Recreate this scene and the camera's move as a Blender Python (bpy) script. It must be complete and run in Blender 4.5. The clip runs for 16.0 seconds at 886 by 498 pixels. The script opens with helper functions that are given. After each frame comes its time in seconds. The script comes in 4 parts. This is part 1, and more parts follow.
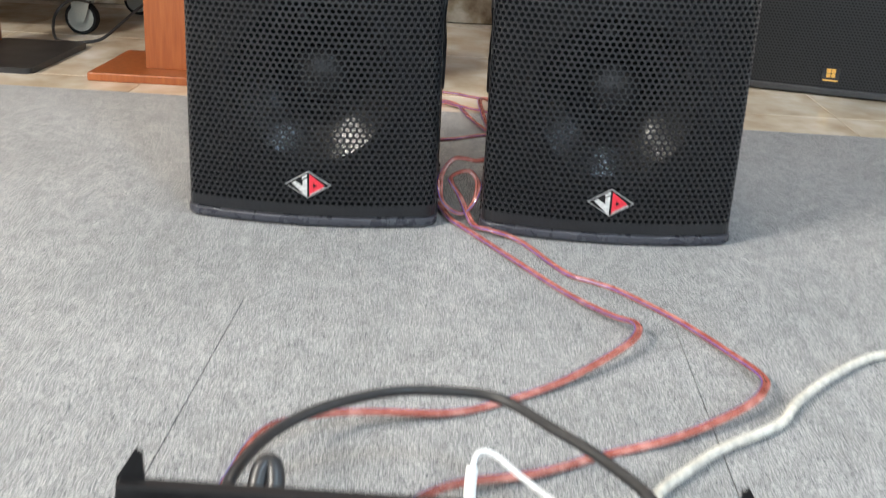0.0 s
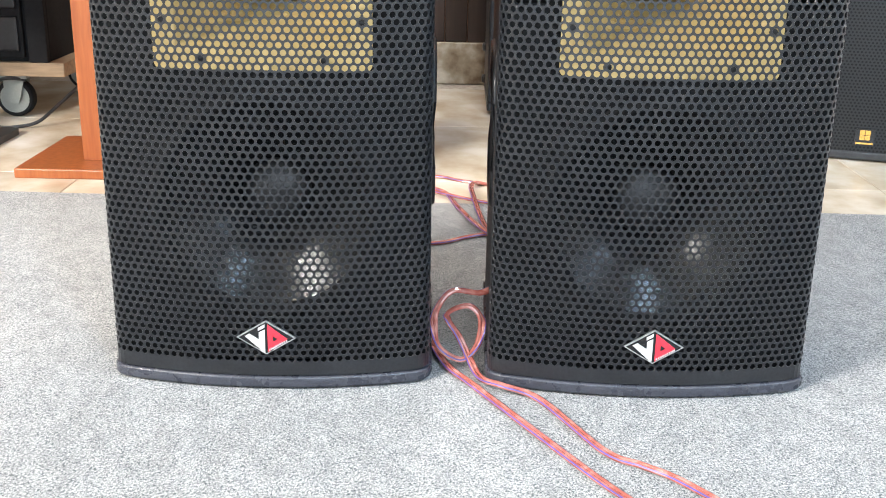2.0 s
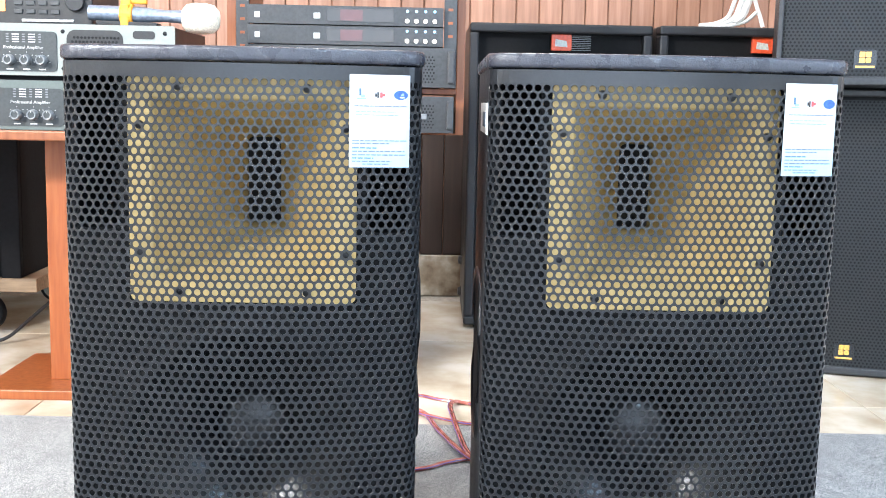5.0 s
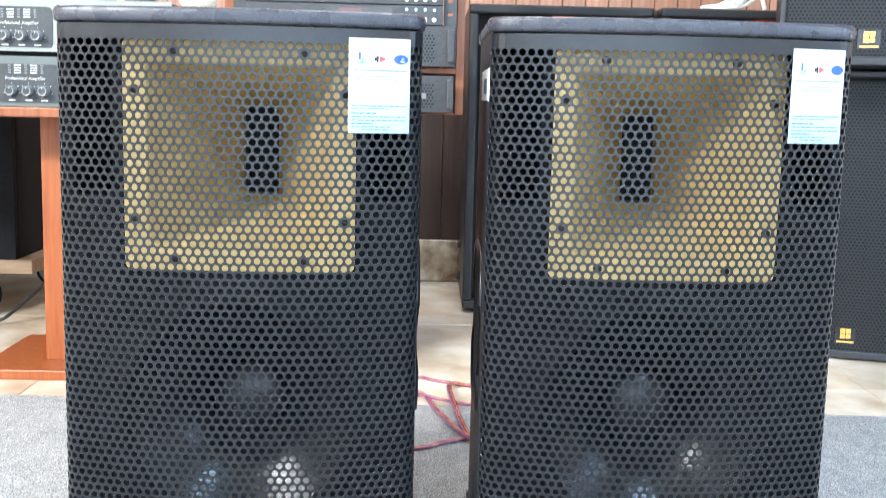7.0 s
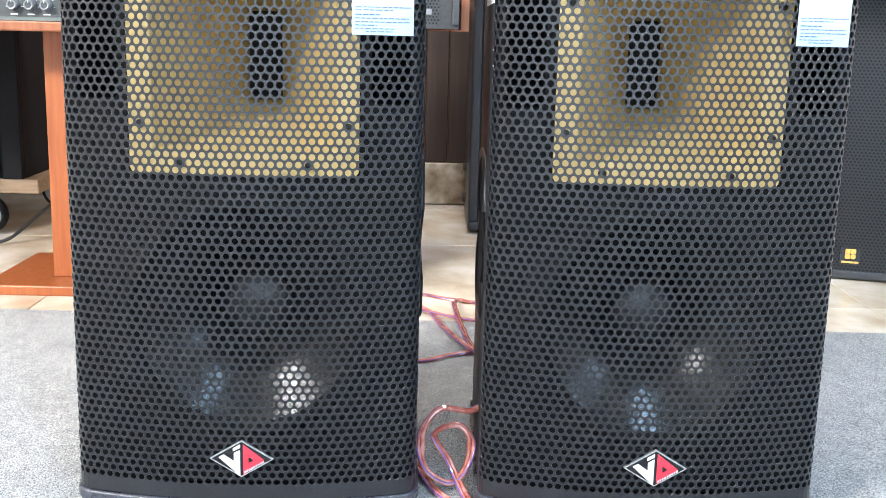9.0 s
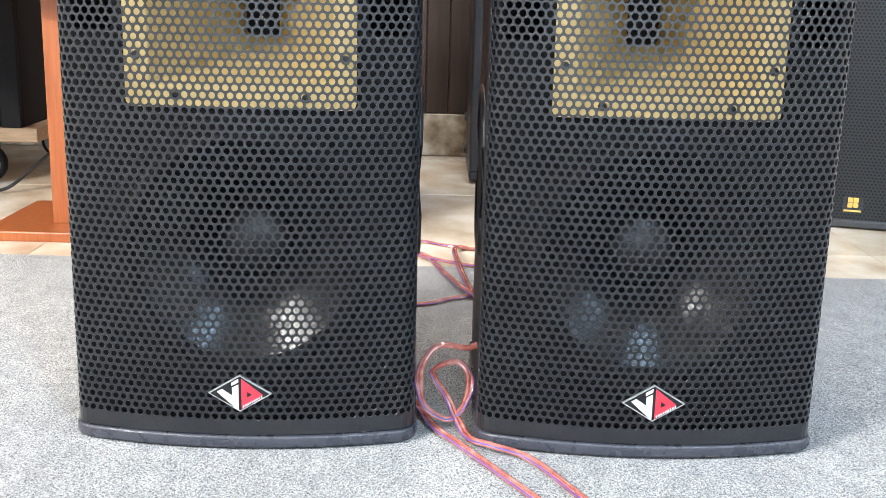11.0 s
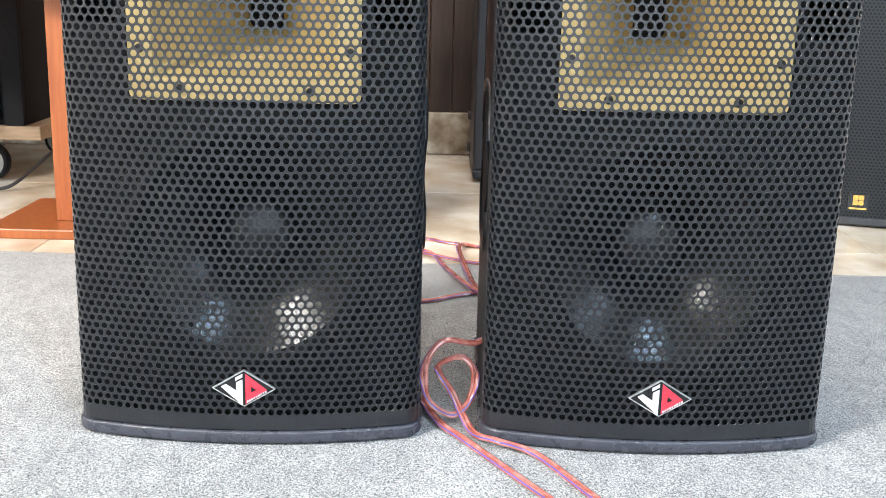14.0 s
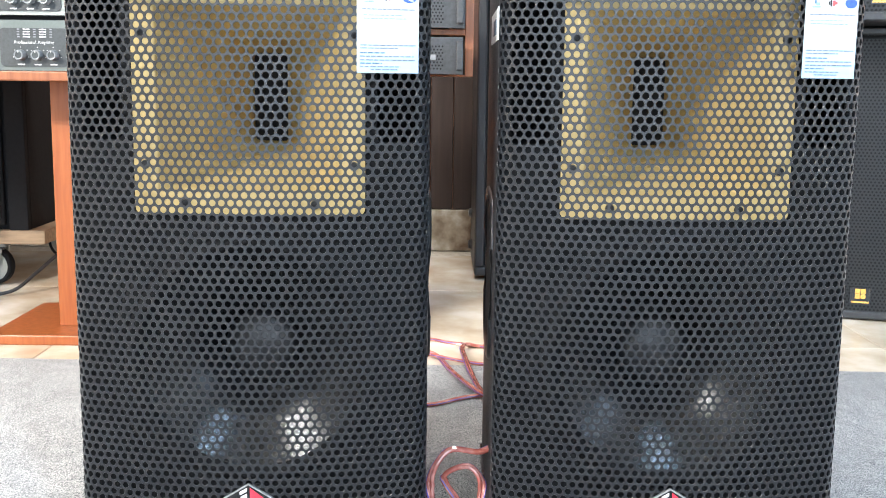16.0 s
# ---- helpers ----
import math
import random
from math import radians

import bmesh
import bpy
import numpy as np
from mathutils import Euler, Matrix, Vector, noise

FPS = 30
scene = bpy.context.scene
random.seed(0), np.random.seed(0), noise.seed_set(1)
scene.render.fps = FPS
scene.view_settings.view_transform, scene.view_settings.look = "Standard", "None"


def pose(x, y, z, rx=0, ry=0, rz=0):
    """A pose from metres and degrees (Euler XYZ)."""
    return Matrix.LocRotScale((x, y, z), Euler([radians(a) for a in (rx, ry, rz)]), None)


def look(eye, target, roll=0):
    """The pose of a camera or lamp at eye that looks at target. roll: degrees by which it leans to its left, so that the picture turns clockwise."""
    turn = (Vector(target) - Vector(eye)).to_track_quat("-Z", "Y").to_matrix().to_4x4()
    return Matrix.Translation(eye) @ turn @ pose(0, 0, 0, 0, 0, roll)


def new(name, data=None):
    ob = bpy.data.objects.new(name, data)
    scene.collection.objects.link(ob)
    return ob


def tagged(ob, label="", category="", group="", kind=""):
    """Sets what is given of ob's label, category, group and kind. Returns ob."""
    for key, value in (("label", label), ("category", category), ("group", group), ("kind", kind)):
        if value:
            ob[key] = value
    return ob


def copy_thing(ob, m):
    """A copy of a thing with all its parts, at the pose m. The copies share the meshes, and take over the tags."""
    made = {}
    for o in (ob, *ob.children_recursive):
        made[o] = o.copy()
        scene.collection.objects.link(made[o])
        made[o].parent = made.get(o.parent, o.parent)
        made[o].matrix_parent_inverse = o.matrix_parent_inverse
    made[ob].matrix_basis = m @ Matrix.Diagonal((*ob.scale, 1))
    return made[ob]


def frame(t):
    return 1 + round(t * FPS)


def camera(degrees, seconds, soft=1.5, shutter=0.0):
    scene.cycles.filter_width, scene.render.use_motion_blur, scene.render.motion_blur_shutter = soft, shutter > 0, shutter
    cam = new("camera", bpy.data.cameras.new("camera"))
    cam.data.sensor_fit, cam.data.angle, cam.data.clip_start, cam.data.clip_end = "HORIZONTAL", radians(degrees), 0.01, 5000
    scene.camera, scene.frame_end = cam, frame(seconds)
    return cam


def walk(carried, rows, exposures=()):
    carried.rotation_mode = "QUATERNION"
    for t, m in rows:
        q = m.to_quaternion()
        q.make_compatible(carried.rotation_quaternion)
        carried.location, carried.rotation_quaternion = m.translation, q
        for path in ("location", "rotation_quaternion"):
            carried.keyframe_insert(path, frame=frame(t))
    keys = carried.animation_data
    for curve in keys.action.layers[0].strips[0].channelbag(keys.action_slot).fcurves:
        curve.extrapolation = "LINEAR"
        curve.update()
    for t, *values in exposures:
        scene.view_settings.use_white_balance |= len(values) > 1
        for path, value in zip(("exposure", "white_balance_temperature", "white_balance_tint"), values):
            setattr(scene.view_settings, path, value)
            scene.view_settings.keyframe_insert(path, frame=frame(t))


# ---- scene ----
cam = camera(44.6, 16.0, soft=0.95, shutter=0.4)
PATH = [
    (0, (0.049, -1.681, 0.6), (-0.002, 0.195, -0.091), 2.9),
    (0.5, (0.028, -1.439, 0.631), (-0.022, 0.446, -0.036), 2.6),
    (1, (0.008, -1.323, 0.609), (-0.049, 0.572, -0.028), 2.3),
    (1.5, (0.011, -1.288, 0.623), (-0.026, 0.61, -0.007), 1.8),
    (2, (0.014, -1.269, 0.623), (-0.005, 0.629, -0.006), 1.1),
    (2.5, (0.007, -1.258, 0.618), (0.019, 0.648, 0.012), 0.9),
    (3, (0.021, -1.251, 0.621), (0.018, 0.678, 0.093), 0.6),
    (3.5, (0.006, -1.251, 0.646), (0.022, 0.694, 0.178), 0.8),
    (4, (0.001, -1.239, 0.651), (0.0215, 0.723, 0.311), 1.0),
    (4.5, (-0.004, -1.227, 0.656), (0.021, 0.751, 0.357), 1.2),
    (4.7, (-0.004, -1.225, 0.655), (0.022, 0.755, 0.377), 1.2),
    (6.8, (-0.006, -1.207, 0.624), (0.032, 0.775, 0.372), 1.4),
    (7, (-0.006, -1.205, 0.62), (0.026, 0.775, 0.34), 1.4),
    (7.5, (-0.006, -1.204, 0.607), (0.026, 0.769, 0.28), 1.6),
    (8, (-0.005, -1.211, 0.599), (0.026, 0.757, 0.241), 1.6),
    (8.5, (-0.002, -1.209, 0.591), (0.023, 0.754, 0.211), 1.5),
    (9, (-0.003, -1.211, 0.588), (0.02, 0.748, 0.185), 1.5),
    (9.5, (-0.001, -1.21, 0.576), (0.02, 0.747, 0.161), 1.4),
    (10, (0.002, -1.21, 0.569), (0.023, 0.74, 0.127), 1.5),
    (12.5, (0.003, -1.21, 0.543), (0.02, 0.731, 0.061), 1.5),
    (13, (0.002, -1.209, 0.543), (0.017, 0.732, 0.062), 1.5),
    (13.5, (0.0, -1.21, 0.545), (0.014, 0.733, 0.068), 1.5),
    (14, (0.0, -1.205, 0.546), (0.015, 0.738, 0.075), 1.5),
    (14.5, (0.001, -1.206, 0.557), (0.012, 0.741, 0.099), 1.4),
    (15, (-0.002, -1.206, 0.563), (0.005, 0.752, 0.155), 0.9),
    (15.5, (-0.003, -1.204, 0.568), (0.006, 0.766, 0.223), 0.9),
    (16, (-0.004, -1.205, 0.57), (0.006, 0.771, 0.261), 0.7),
]
EXPOSURES = [(0, -1.14, 6750, 10), (0.5, -0.77, 6550, 10), (1.5, -0.31, 6500, 10), (2.5, -0.37, 6450, 10), (4, -0.17, 6150, 10), (7, -0.17, 5900, 8), (8, -0.15, 6000, 9),
             (9.5, -0.22, 6200, 10), (12.5, -0.33, 6450, 10), (14, -0.31, 6450, 10), (16, -0.17, 6300, 10)]
walk(cam, [(t, look(eye, aim, lean)) for t, eye, aim, lean in PATH], EXPOSURES)

# ---------------------------------------------------------------- world and light
world = bpy.data.worlds.new("sky_world")
scene.world = world
world.use_nodes = True
wn = world.node_tree.nodes
sky = wn.new("ShaderNodeTexSky")
sky.sky_type, sky.sun_disc = "NISHITA", False
sky.sun_elevation, sky.sun_rotation = radians(50), radians(248)
wn["Background"].inputs[1].default_value = 0.1
world.node_tree.links.new(sky.outputs[0], wn["Background"].inputs[0])


def lamp(name, place, target, size_x, size_y, watts, colour):
    data = bpy.data.lights.new(name, "AREA")
    data.shape, data.size, data.size_y, data.energy, data.color = "RECTANGLE", size_x, size_y, watts, colour
    ob = new(name, data)
    ob.matrix_world = look(place, target)
    return ob


KEY = (-3.32, -2.0, 2.45)
lamp("west_window_light", KEY, (0.1, 0.25, 0.3), 0.45, 0.45, 235, (1.0, 0.965, 0.91))
lamp("ceiling_panel_lamp", (1.3, -2.8, 3.28), (1.31, -2.8, 0), 0.5, 0.5, 205, (0.50, 0.74, 1.0))
lamp("ceiling_panel_lamp", (-3.0, -2.6, 3.12), (-0.1, 0.0, 0.4), 0.40, 0.40, 315, (1.0, 0.96, 0.90))
lamp("ceiling_panel_lamp", (0.0, 1.35, 3.28), (0.01, 1.35, 0), 0.55, 0.55, 75, (1.0, 0.97, 0.93))
lamp("shopfront_daylight", (0.0, -4.85, 1.25), (0, 0, 1.1), 3.9, 2.0, 185, (0.77, 0.88, 1.0))
lamp("side_window_daylight", (3.32, -1.25, 1.55), (0, 0, 0.4), 0.9, 0.9, 80, (0.62, 0.79, 1.0))


# ---------------------------------------------------------------- materials
def material(name, base, dark=None, light=None, rough=0.5, metal=0.0, scale=60.0, stretch=(1, 1, 1), bump=0.0, bump_scale=None,
             stain=0.0, coat=0.0, spread=0.0, specular=0.5, detail=6.0):
    """A surface with grain and broad stains in object space; spread varies it from piece to piece."""
    m = bpy.data.materials.new(name)
    m.use_nodes = True
    n, links = m.node_tree.nodes, m.node_tree.links
    p = n["Principled BSDF"]
    p.inputs["Roughness"].default_value, p.inputs["Metallic"].default_value = rough, metal
    p.inputs["Coat Weight"].default_value = coat
    p.inputs["Specular IOR Level"].default_value = specular
    dark = dark or tuple(c * 0.75 for c in base)
    light = light or tuple(min(1, c * 1.2) for c in base)
    co = n.new("ShaderNodeTexCoord")
    mp = n.new("ShaderNodeMapping")
    mp.inputs["Scale"].default_value = stretch
    links.new(co.outputs["Object"], mp.inputs[0])
    no = n.new("ShaderNodeTexNoise")
    no.inputs["Scale"].default_value, no.inputs["Detail"].default_value = scale, detail
    links.new(mp.outputs[0], no.inputs["Vector"])
    ramp = n.new("ShaderNodeValToRGB")
    ramp.color_ramp.elements[0].position, ramp.color_ramp.elements[1].position = 0.3, 0.7
    ramp.color_ramp.elements[0].color, ramp.color_ramp.elements[1].color = (*dark, 1), (*light, 1)
    mid = ramp.color_ramp.elements.new(0.5)
    mid.color = (*base, 1)
    links.new(no.outputs["Fac"], ramp.inputs[0])
    out = ramp.outputs[0]
    if stain:
        big = n.new("ShaderNodeTexNoise")
        big.inputs["Scale"].default_value, big.inputs["Detail"].default_value = scale / 14, 4
        links.new(co.outputs["Object"], big.inputs["Vector"])
        mr = n.new("ShaderNodeMapRange")
        mr.inputs[1].default_value, mr.inputs[2].default_value = 0.3, 0.75
        mr.inputs[3].default_value, mr.inputs[4].default_value = 1 - stain, 1 + stain
        links.new(big.outputs["Fac"], mr.inputs[0])
        mul = n.new("ShaderNodeVectorMath")
        mul.operation = "SCALE"
        links.new(out, mul.inputs[0]), links.new(mr.outputs[0], mul.inputs["Scale"])
        out = mul.outputs[0]
        rr = n.new("ShaderNodeMapRange")
        rr.inputs[3].default_value, rr.inputs[4].default_value = max(0.03, rough - 0.08), min(1, rough + 0.1)
        links.new(big.outputs["Fac"], rr.inputs[0])
        links.new(rr.outputs[0], p.inputs["Roughness"])
    if spread:
        oi = n.new("ShaderNodeObjectInfo")
        ms = n.new("ShaderNodeMapRange")
        ms.inputs[3].default_value, ms.inputs[4].default_value = 1 - spread, 1 + spread
        links.new(oi.outputs["Random"], ms.inputs[0])
        mul2 = n.new("ShaderNodeVectorMath")
        mul2.operation = "SCALE"
        links.new(out, mul2.inputs[0]), links.new(ms.outputs[0], mul2.inputs["Scale"])
        out = mul2.outputs[0]
    links.new(out, p.inputs["Base Color"])
    if bump:
        bn = n.new("ShaderNodeTexNoise")
        bn.inputs["Scale"].default_value, bn.inputs["Detail"].default_value = bump_scale or scale, 4
        links.new(mp.outputs[0], bn.inputs["Vector"])
        bp = n.new("ShaderNodeBump")
        bp.inputs["Strength"].default_value, bp.inputs["Distance"].default_value = bump, 0.002
        links.new(bn.outputs["Fac"], bp.inputs["Height"])
        links.new(bp.outputs[0], p.inputs["Normal"])
    return m


def glow(name, colour, strength):
    m = bpy.data.materials.new(name)
    m.use_nodes = True
    p = m.node_tree.nodes["Principled BSDF"]
    p.inputs["Base Color"].default_value = (*colour, 1)
    p.inputs["Emission Color"].default_value, p.inputs["Emission Strength"].default_value = (*colour, 1), strength
    return m


GRILLE = material("powder_coated_grille", (0.0146, 0.0155, 0.0180), rough=0.31, scale=300, bump=0.1, stain=0.15, specular=0.46)
STACK_GRILLE = material("fine_black_mesh", (0.0085, 0.009, 0.0108), rough=0.45, scale=300, bump=0.12, stain=0.15, specular=0.45)
CABINET = material("textured_black_paint", (0.014, 0.0148, 0.018), rough=0.5, scale=420, bump=0.55, bump_scale=380, stain=0.12)
CAP = material("textured_grey_cap", (0.041, 0.043, 0.055), rough=0.27, scale=500, bump=0.32, bump_scale=620, stain=0.12)
MATTE = material("matt_black_board", (0.011, 0.0113, 0.0128), rough=0.75, scale=90, stain=0.15, specular=0.2)
PLASTIC = material("black_plastic", (0.022, 0.022, 0.024), rough=0.35, scale=120, bump=0.08, stain=0.1)
BAFFLE = material("baffle_paint", (0.0042, 0.0045, 0.0054), rough=0.65, scale=200, bump=0.25, stain=0.2, specular=0.18)
# near-black: shade inside holes and recesses is put into the colour
INSIDE = material("recess_shade", (0.006, 0.006, 0.007), rough=0.9, scale=50)
CONE = material("coated_paper_cone", (0.0075, 0.0078, 0.009), rough=0.24, scale=140, bump=0.25, stain=0.3, specular=0.45)
DUST_CAP = material("dust_cap_felt", (0.010, 0.0106, 0.0125), rough=0.3, scale=140, bump=0.18, stain=0.2, specular=0.7)
RUBBER = material("rubber", (0.007, 0.0072, 0.0082), rough=0.75, scale=150, bump=0.1, stain=0.1, specular=0.2)
GOLD = material("gold_lacquer", (0.58, 0.43, 0.185), (0.545, 0.40, 0.168), (0.615, 0.46, 0.205), rough=0.24, metal=0.1, scale=160, bump=0.03, stain=0.06, specular=0.3)
SCREW = material("black_screw", (0.015, 0.015, 0.016), rough=0.3, metal=0.6, scale=300)
CHROME = material("brushed_silver", (0.72, 0.72, 0.72), rough=0.28, metal=0.9, scale=250, bump=0.1)
BADGE_BLACK = material("badge_black", (0.012, 0.012, 0.013), rough=0.25, scale=200)
BADGE_RED = material("badge_red", (0.62, 0.03, 0.05), rough=0.3, scale=200)
SILVER_INK = material("silver_ink", (0.62, 0.62, 0.61), rough=0.4, metal=0.3, scale=200)
INK_GREY = material("grey_ink", (0.13, 0.17, 0.23), rough=0.6, scale=300)
INK_DARK = material("dark_blue_ink", (0.06, 0.13, 0.22), rough=0.6, scale=300)
INK_BLUE = material("blue_ink", (0.03, 0.09, 0.36), rough=0.5, scale=300)
INK_PALE = material("pale_blue_ink", (0.22, 0.32, 0.46), rough=0.5, scale=300)
INK_RED = material("red_ink", (0.65, 0.08, 0.08), rough=0.5, scale=300)
WOOD = material("orange_wood_veneer", (0.305, 0.084, 0.023), (0.25, 0.063, 0.017), (0.355, 0.108, 0.032), rough=0.36, scale=9, stretch=(9, 9, 0.8), bump=0.06, stain=0.1)
RACK_WOOD = material("red_brown_veneer", (0.26, 0.085, 0.032), (0.20, 0.06, 0.022), (0.32, 0.115, 0.045), rough=0.4, scale=9, stretch=(9, 9, 0.8), bump=0.06, stain=0.12)
PLYWOOD = material("dolly_plywood", (0.42, 0.30, 0.19), rough=0.7, scale=18, stretch=(0.8, 6, 6), bump=0.2, stain=0.25)
SLAT = material("brown_wall_board", (0.34, 0.175, 0.112), (0.26, 0.122, 0.074), (0.42, 0.23, 0.155), rough=0.5, scale=9, stretch=(7, 7, 0.5), bump=0.12, stain=0.15, spread=0.22)
STONE = material("cream_marble", (0.68, 0.59, 0.46), (0.49, 0.38, 0.26), (0.84, 0.80, 0.72), rough=0.16, scale=6.5, stretch=(1, 0.8, 1), stain=0.10, spread=0.06, detail=12)
SKIRT = material("marble_skirting", (0.40, 0.335, 0.245), (0.15, 0.10, 0.06), (0.70, 0.66, 0.58), rough=0.25, scale=14, stain=0.15, spread=0.08, detail=9)
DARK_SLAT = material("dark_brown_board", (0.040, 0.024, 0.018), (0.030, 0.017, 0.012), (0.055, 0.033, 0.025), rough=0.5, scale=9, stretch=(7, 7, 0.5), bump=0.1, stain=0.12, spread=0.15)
GROUT = material("grout", (0.40, 0.36, 0.30), rough=0.9, scale=60)
PLASTER = material("white_plaster", (0.74, 0.73, 0.70), rough=0.8, scale=20, bump=0.08, stain=0.04)
DARK_STEEL = material("black_sheet_steel", (0.008, 0.008, 0.009), rough=0.5, scale=140, bump=0.1, stain=0.15, specular=0.3)
SATIN = material("matt_black_steel", (0.020, 0.020, 0.021), rough=0.4, scale=140, bump=0.1, stain=0.15)
AMP_GREY = material("grey_green_panel", (0.105, 0.125, 0.116), (0.098, 0.117, 0.108), (0.112, 0.133, 0.124), rough=0.42, scale=200, bump=0.04, stain=0.05)
AMP_PALE = material("pale_silver_panel", (0.255, 0.27, 0.25), (0.24, 0.255, 0.235), (0.27, 0.285, 0.265), rough=0.4, scale=200, bump=0.04, stain=0.05)
PANEL_DARK = material("dark_control_panel", (0.035, 0.040, 0.042), rough=0.4, scale=200, stain=0.1)
RACK_GREY = material("rack_grey", (0.045, 0.047, 0.050), rough=0.45, scale=160, bump=0.05, stain=0.1)
KNOB = material("knob_grey", (0.20, 0.21, 0.22), rough=0.35, scale=100)
PRINT = material("white_print", (0.55, 0.56, 0.54), rough=0.6, scale=200)
CABLE_RED = material("clear_copper_cable", (0.40, 0.125, 0.100), (0.29, 0.075, 0.058), (0.60, 0.27, 0.235), rough=0.16, scale=55, stain=0.10, coat=1.0)
CABLE_BLUE = material("blue_stripe", (0.085, 0.060, 0.30), rough=0.3, scale=70, coat=0.4)
CABLE_BLACK = material("black_cable", (0.018, 0.018, 0.019), rough=0.42, scale=120, bump=0.05)
CABLE_WHITE = material("white_cable", (0.62, 0.60, 0.53), rough=0.45, scale=90, stain=0.08)
WHITE_PLASTIC = material("white_plastic", (0.80, 0.80, 0.79), rough=0.3, scale=60, stain=0.03)
FOAM = material("cream_foam", (0.82, 0.76, 0.62), rough=0.95, scale=220, bump=0.7, stain=0.06)
ORANGE = material("orange_rubber", (0.86, 0.36, 0.03), rough=0.45, scale=90)
MIC_GREY = material("blue_grey_metal", (0.28, 0.33, 0.42), rough=0.3, metal=0.6, scale=120)
RED_PLATE = material("red_orange_plate", (0.74, 0.10, 0.035), rough=0.35, scale=120)
BRASS_INK = material("gold_badge", (0.72, 0.40, 0.09), rough=0.3, metal=0.5, scale=200)
SMOKED = material("smoked_window", (0.045, 0.038, 0.034), rough=0.12, scale=12, stain=0.2)
RUST = material("reddish_window", (0.12, 0.05, 0.05), rough=0.2, scale=12, stain=0.2)
LED_WHITE = glow("white_led", (1.0, 0.93, 0.80), 1.0)
LED_BLUE = glow("pale_blue_led", (0.45, 0.78, 1.0), 0.8)
LED_RED = glow("red_led", (1.0, 0.05, 0.08), 3.0)
LED_GREEN = glow("mint_led", (0.2, 0.9, 0.6), 0.6)
LED_AMBER = glow("amber_display", (1.0, 0.45, 0.10), 0.9)
PANEL_GLOW = glow("lamp_diffuser", (1.0, 0.96, 0.9), 3.0)


def carpet_material():
    """Grey loop-pile carpet: flecks of pale and dark yarn laid in short dashes."""
    m = bpy.data.materials.new("grey_loop_carpet")
    m.use_nodes = True
    n, links = m.node_tree.nodes, m.node_tree.links
    p = n["Principled BSDF"]
    p.inputs["Roughness"].default_value, p.inputs["Specular IOR Level"].default_value = 0.95, 0.15
    p.inputs["Sheen Weight"].default_value = 0.15
    co = n.new("ShaderNodeTexCoord")
    mp = n.new("ShaderNodeMapping")
    mp.inputs["Scale"].default_value = (1.1, 0.8, 1.0)
    links.new(co.outputs["Object"], mp.inputs[0])
    a = n.new("ShaderNodeTexNoise")
    a.inputs["Scale"].default_value, a.inputs["Detail"].default_value, a.inputs["Roughness"].default_value = 470, 2.5, 0.5
    a.inputs["Distortion"].default_value = 1.0
    b = n.new("ShaderNodeTexNoise")
    b.inputs["Scale"].default_value, b.inputs["Detail"].default_value = 34, 3
    c = n.new("ShaderNodeTexNoise")
    c.inputs["Scale"].default_value, c.inputs["Detail"].default_value = 3.0, 3
    for t in (a, b):
        links.new(mp.outputs[0], t.inputs["Vector"])
    links.new(co.outputs["Object"], c.inputs["Vector"])
    ramp = n.new("ShaderNodeValToRGB")
    e = ramp.color_ramp.elements
    e[0].position, e[0].color = 0.39, (0.060, 0.073, 0.078, 1)
    e[1].position, e[1].color = 0.61, (0.54, 0.538, 0.529, 1)
    for pos, col in ((0.43, (0.20, 0.205, 0.210, 1)), (0.53, (0.325, 0.327, 0.327, 1))):
        q = e.new(pos)
        q.color = col
    links.new(a.outputs["Fac"], ramp.inputs[0])
    r1 = n.new("ShaderNodeMapRange")
    r1.inputs[1].default_value, r1.inputs[2].default_value, r1.inputs[3].default_value, r1.inputs[4].default_value = 0.3, 0.7, 0.86, 1.12
    links.new(b.outputs["Fac"], r1.inputs[0])
    r2 = n.new("ShaderNodeMapRange")
    r2.inputs[1].default_value, r2.inputs[2].default_value, r2.inputs[3].default_value, r2.inputs[4].default_value = 0.3, 0.7, 0.93, 1.06
    links.new(c.outputs["Fac"], r2.inputs[0])
    mm = n.new("ShaderNodeMath")
    mm.operation = "MULTIPLY"
    links.new(r1.outputs[0], mm.inputs[0]), links.new(r2.outputs[0], mm.inputs[1])
    sc = n.new("ShaderNodeVectorMath")
    sc.operation = "SCALE"
    links.new(ramp.outputs[0], sc.inputs[0]), links.new(mm.outputs[0], sc.inputs["Scale"])
    links.new(sc.outputs[0], p.inputs["Base Color"])
    bp = n.new("ShaderNodeBump")
    bp.inputs["Strength"].default_value, bp.inputs["Distance"].default_value = 0.9, 0.003
    links.new(a.outputs["Fac"], bp.inputs["Height"])
    links.new(bp.outputs[0], p.inputs["Normal"])
    return m


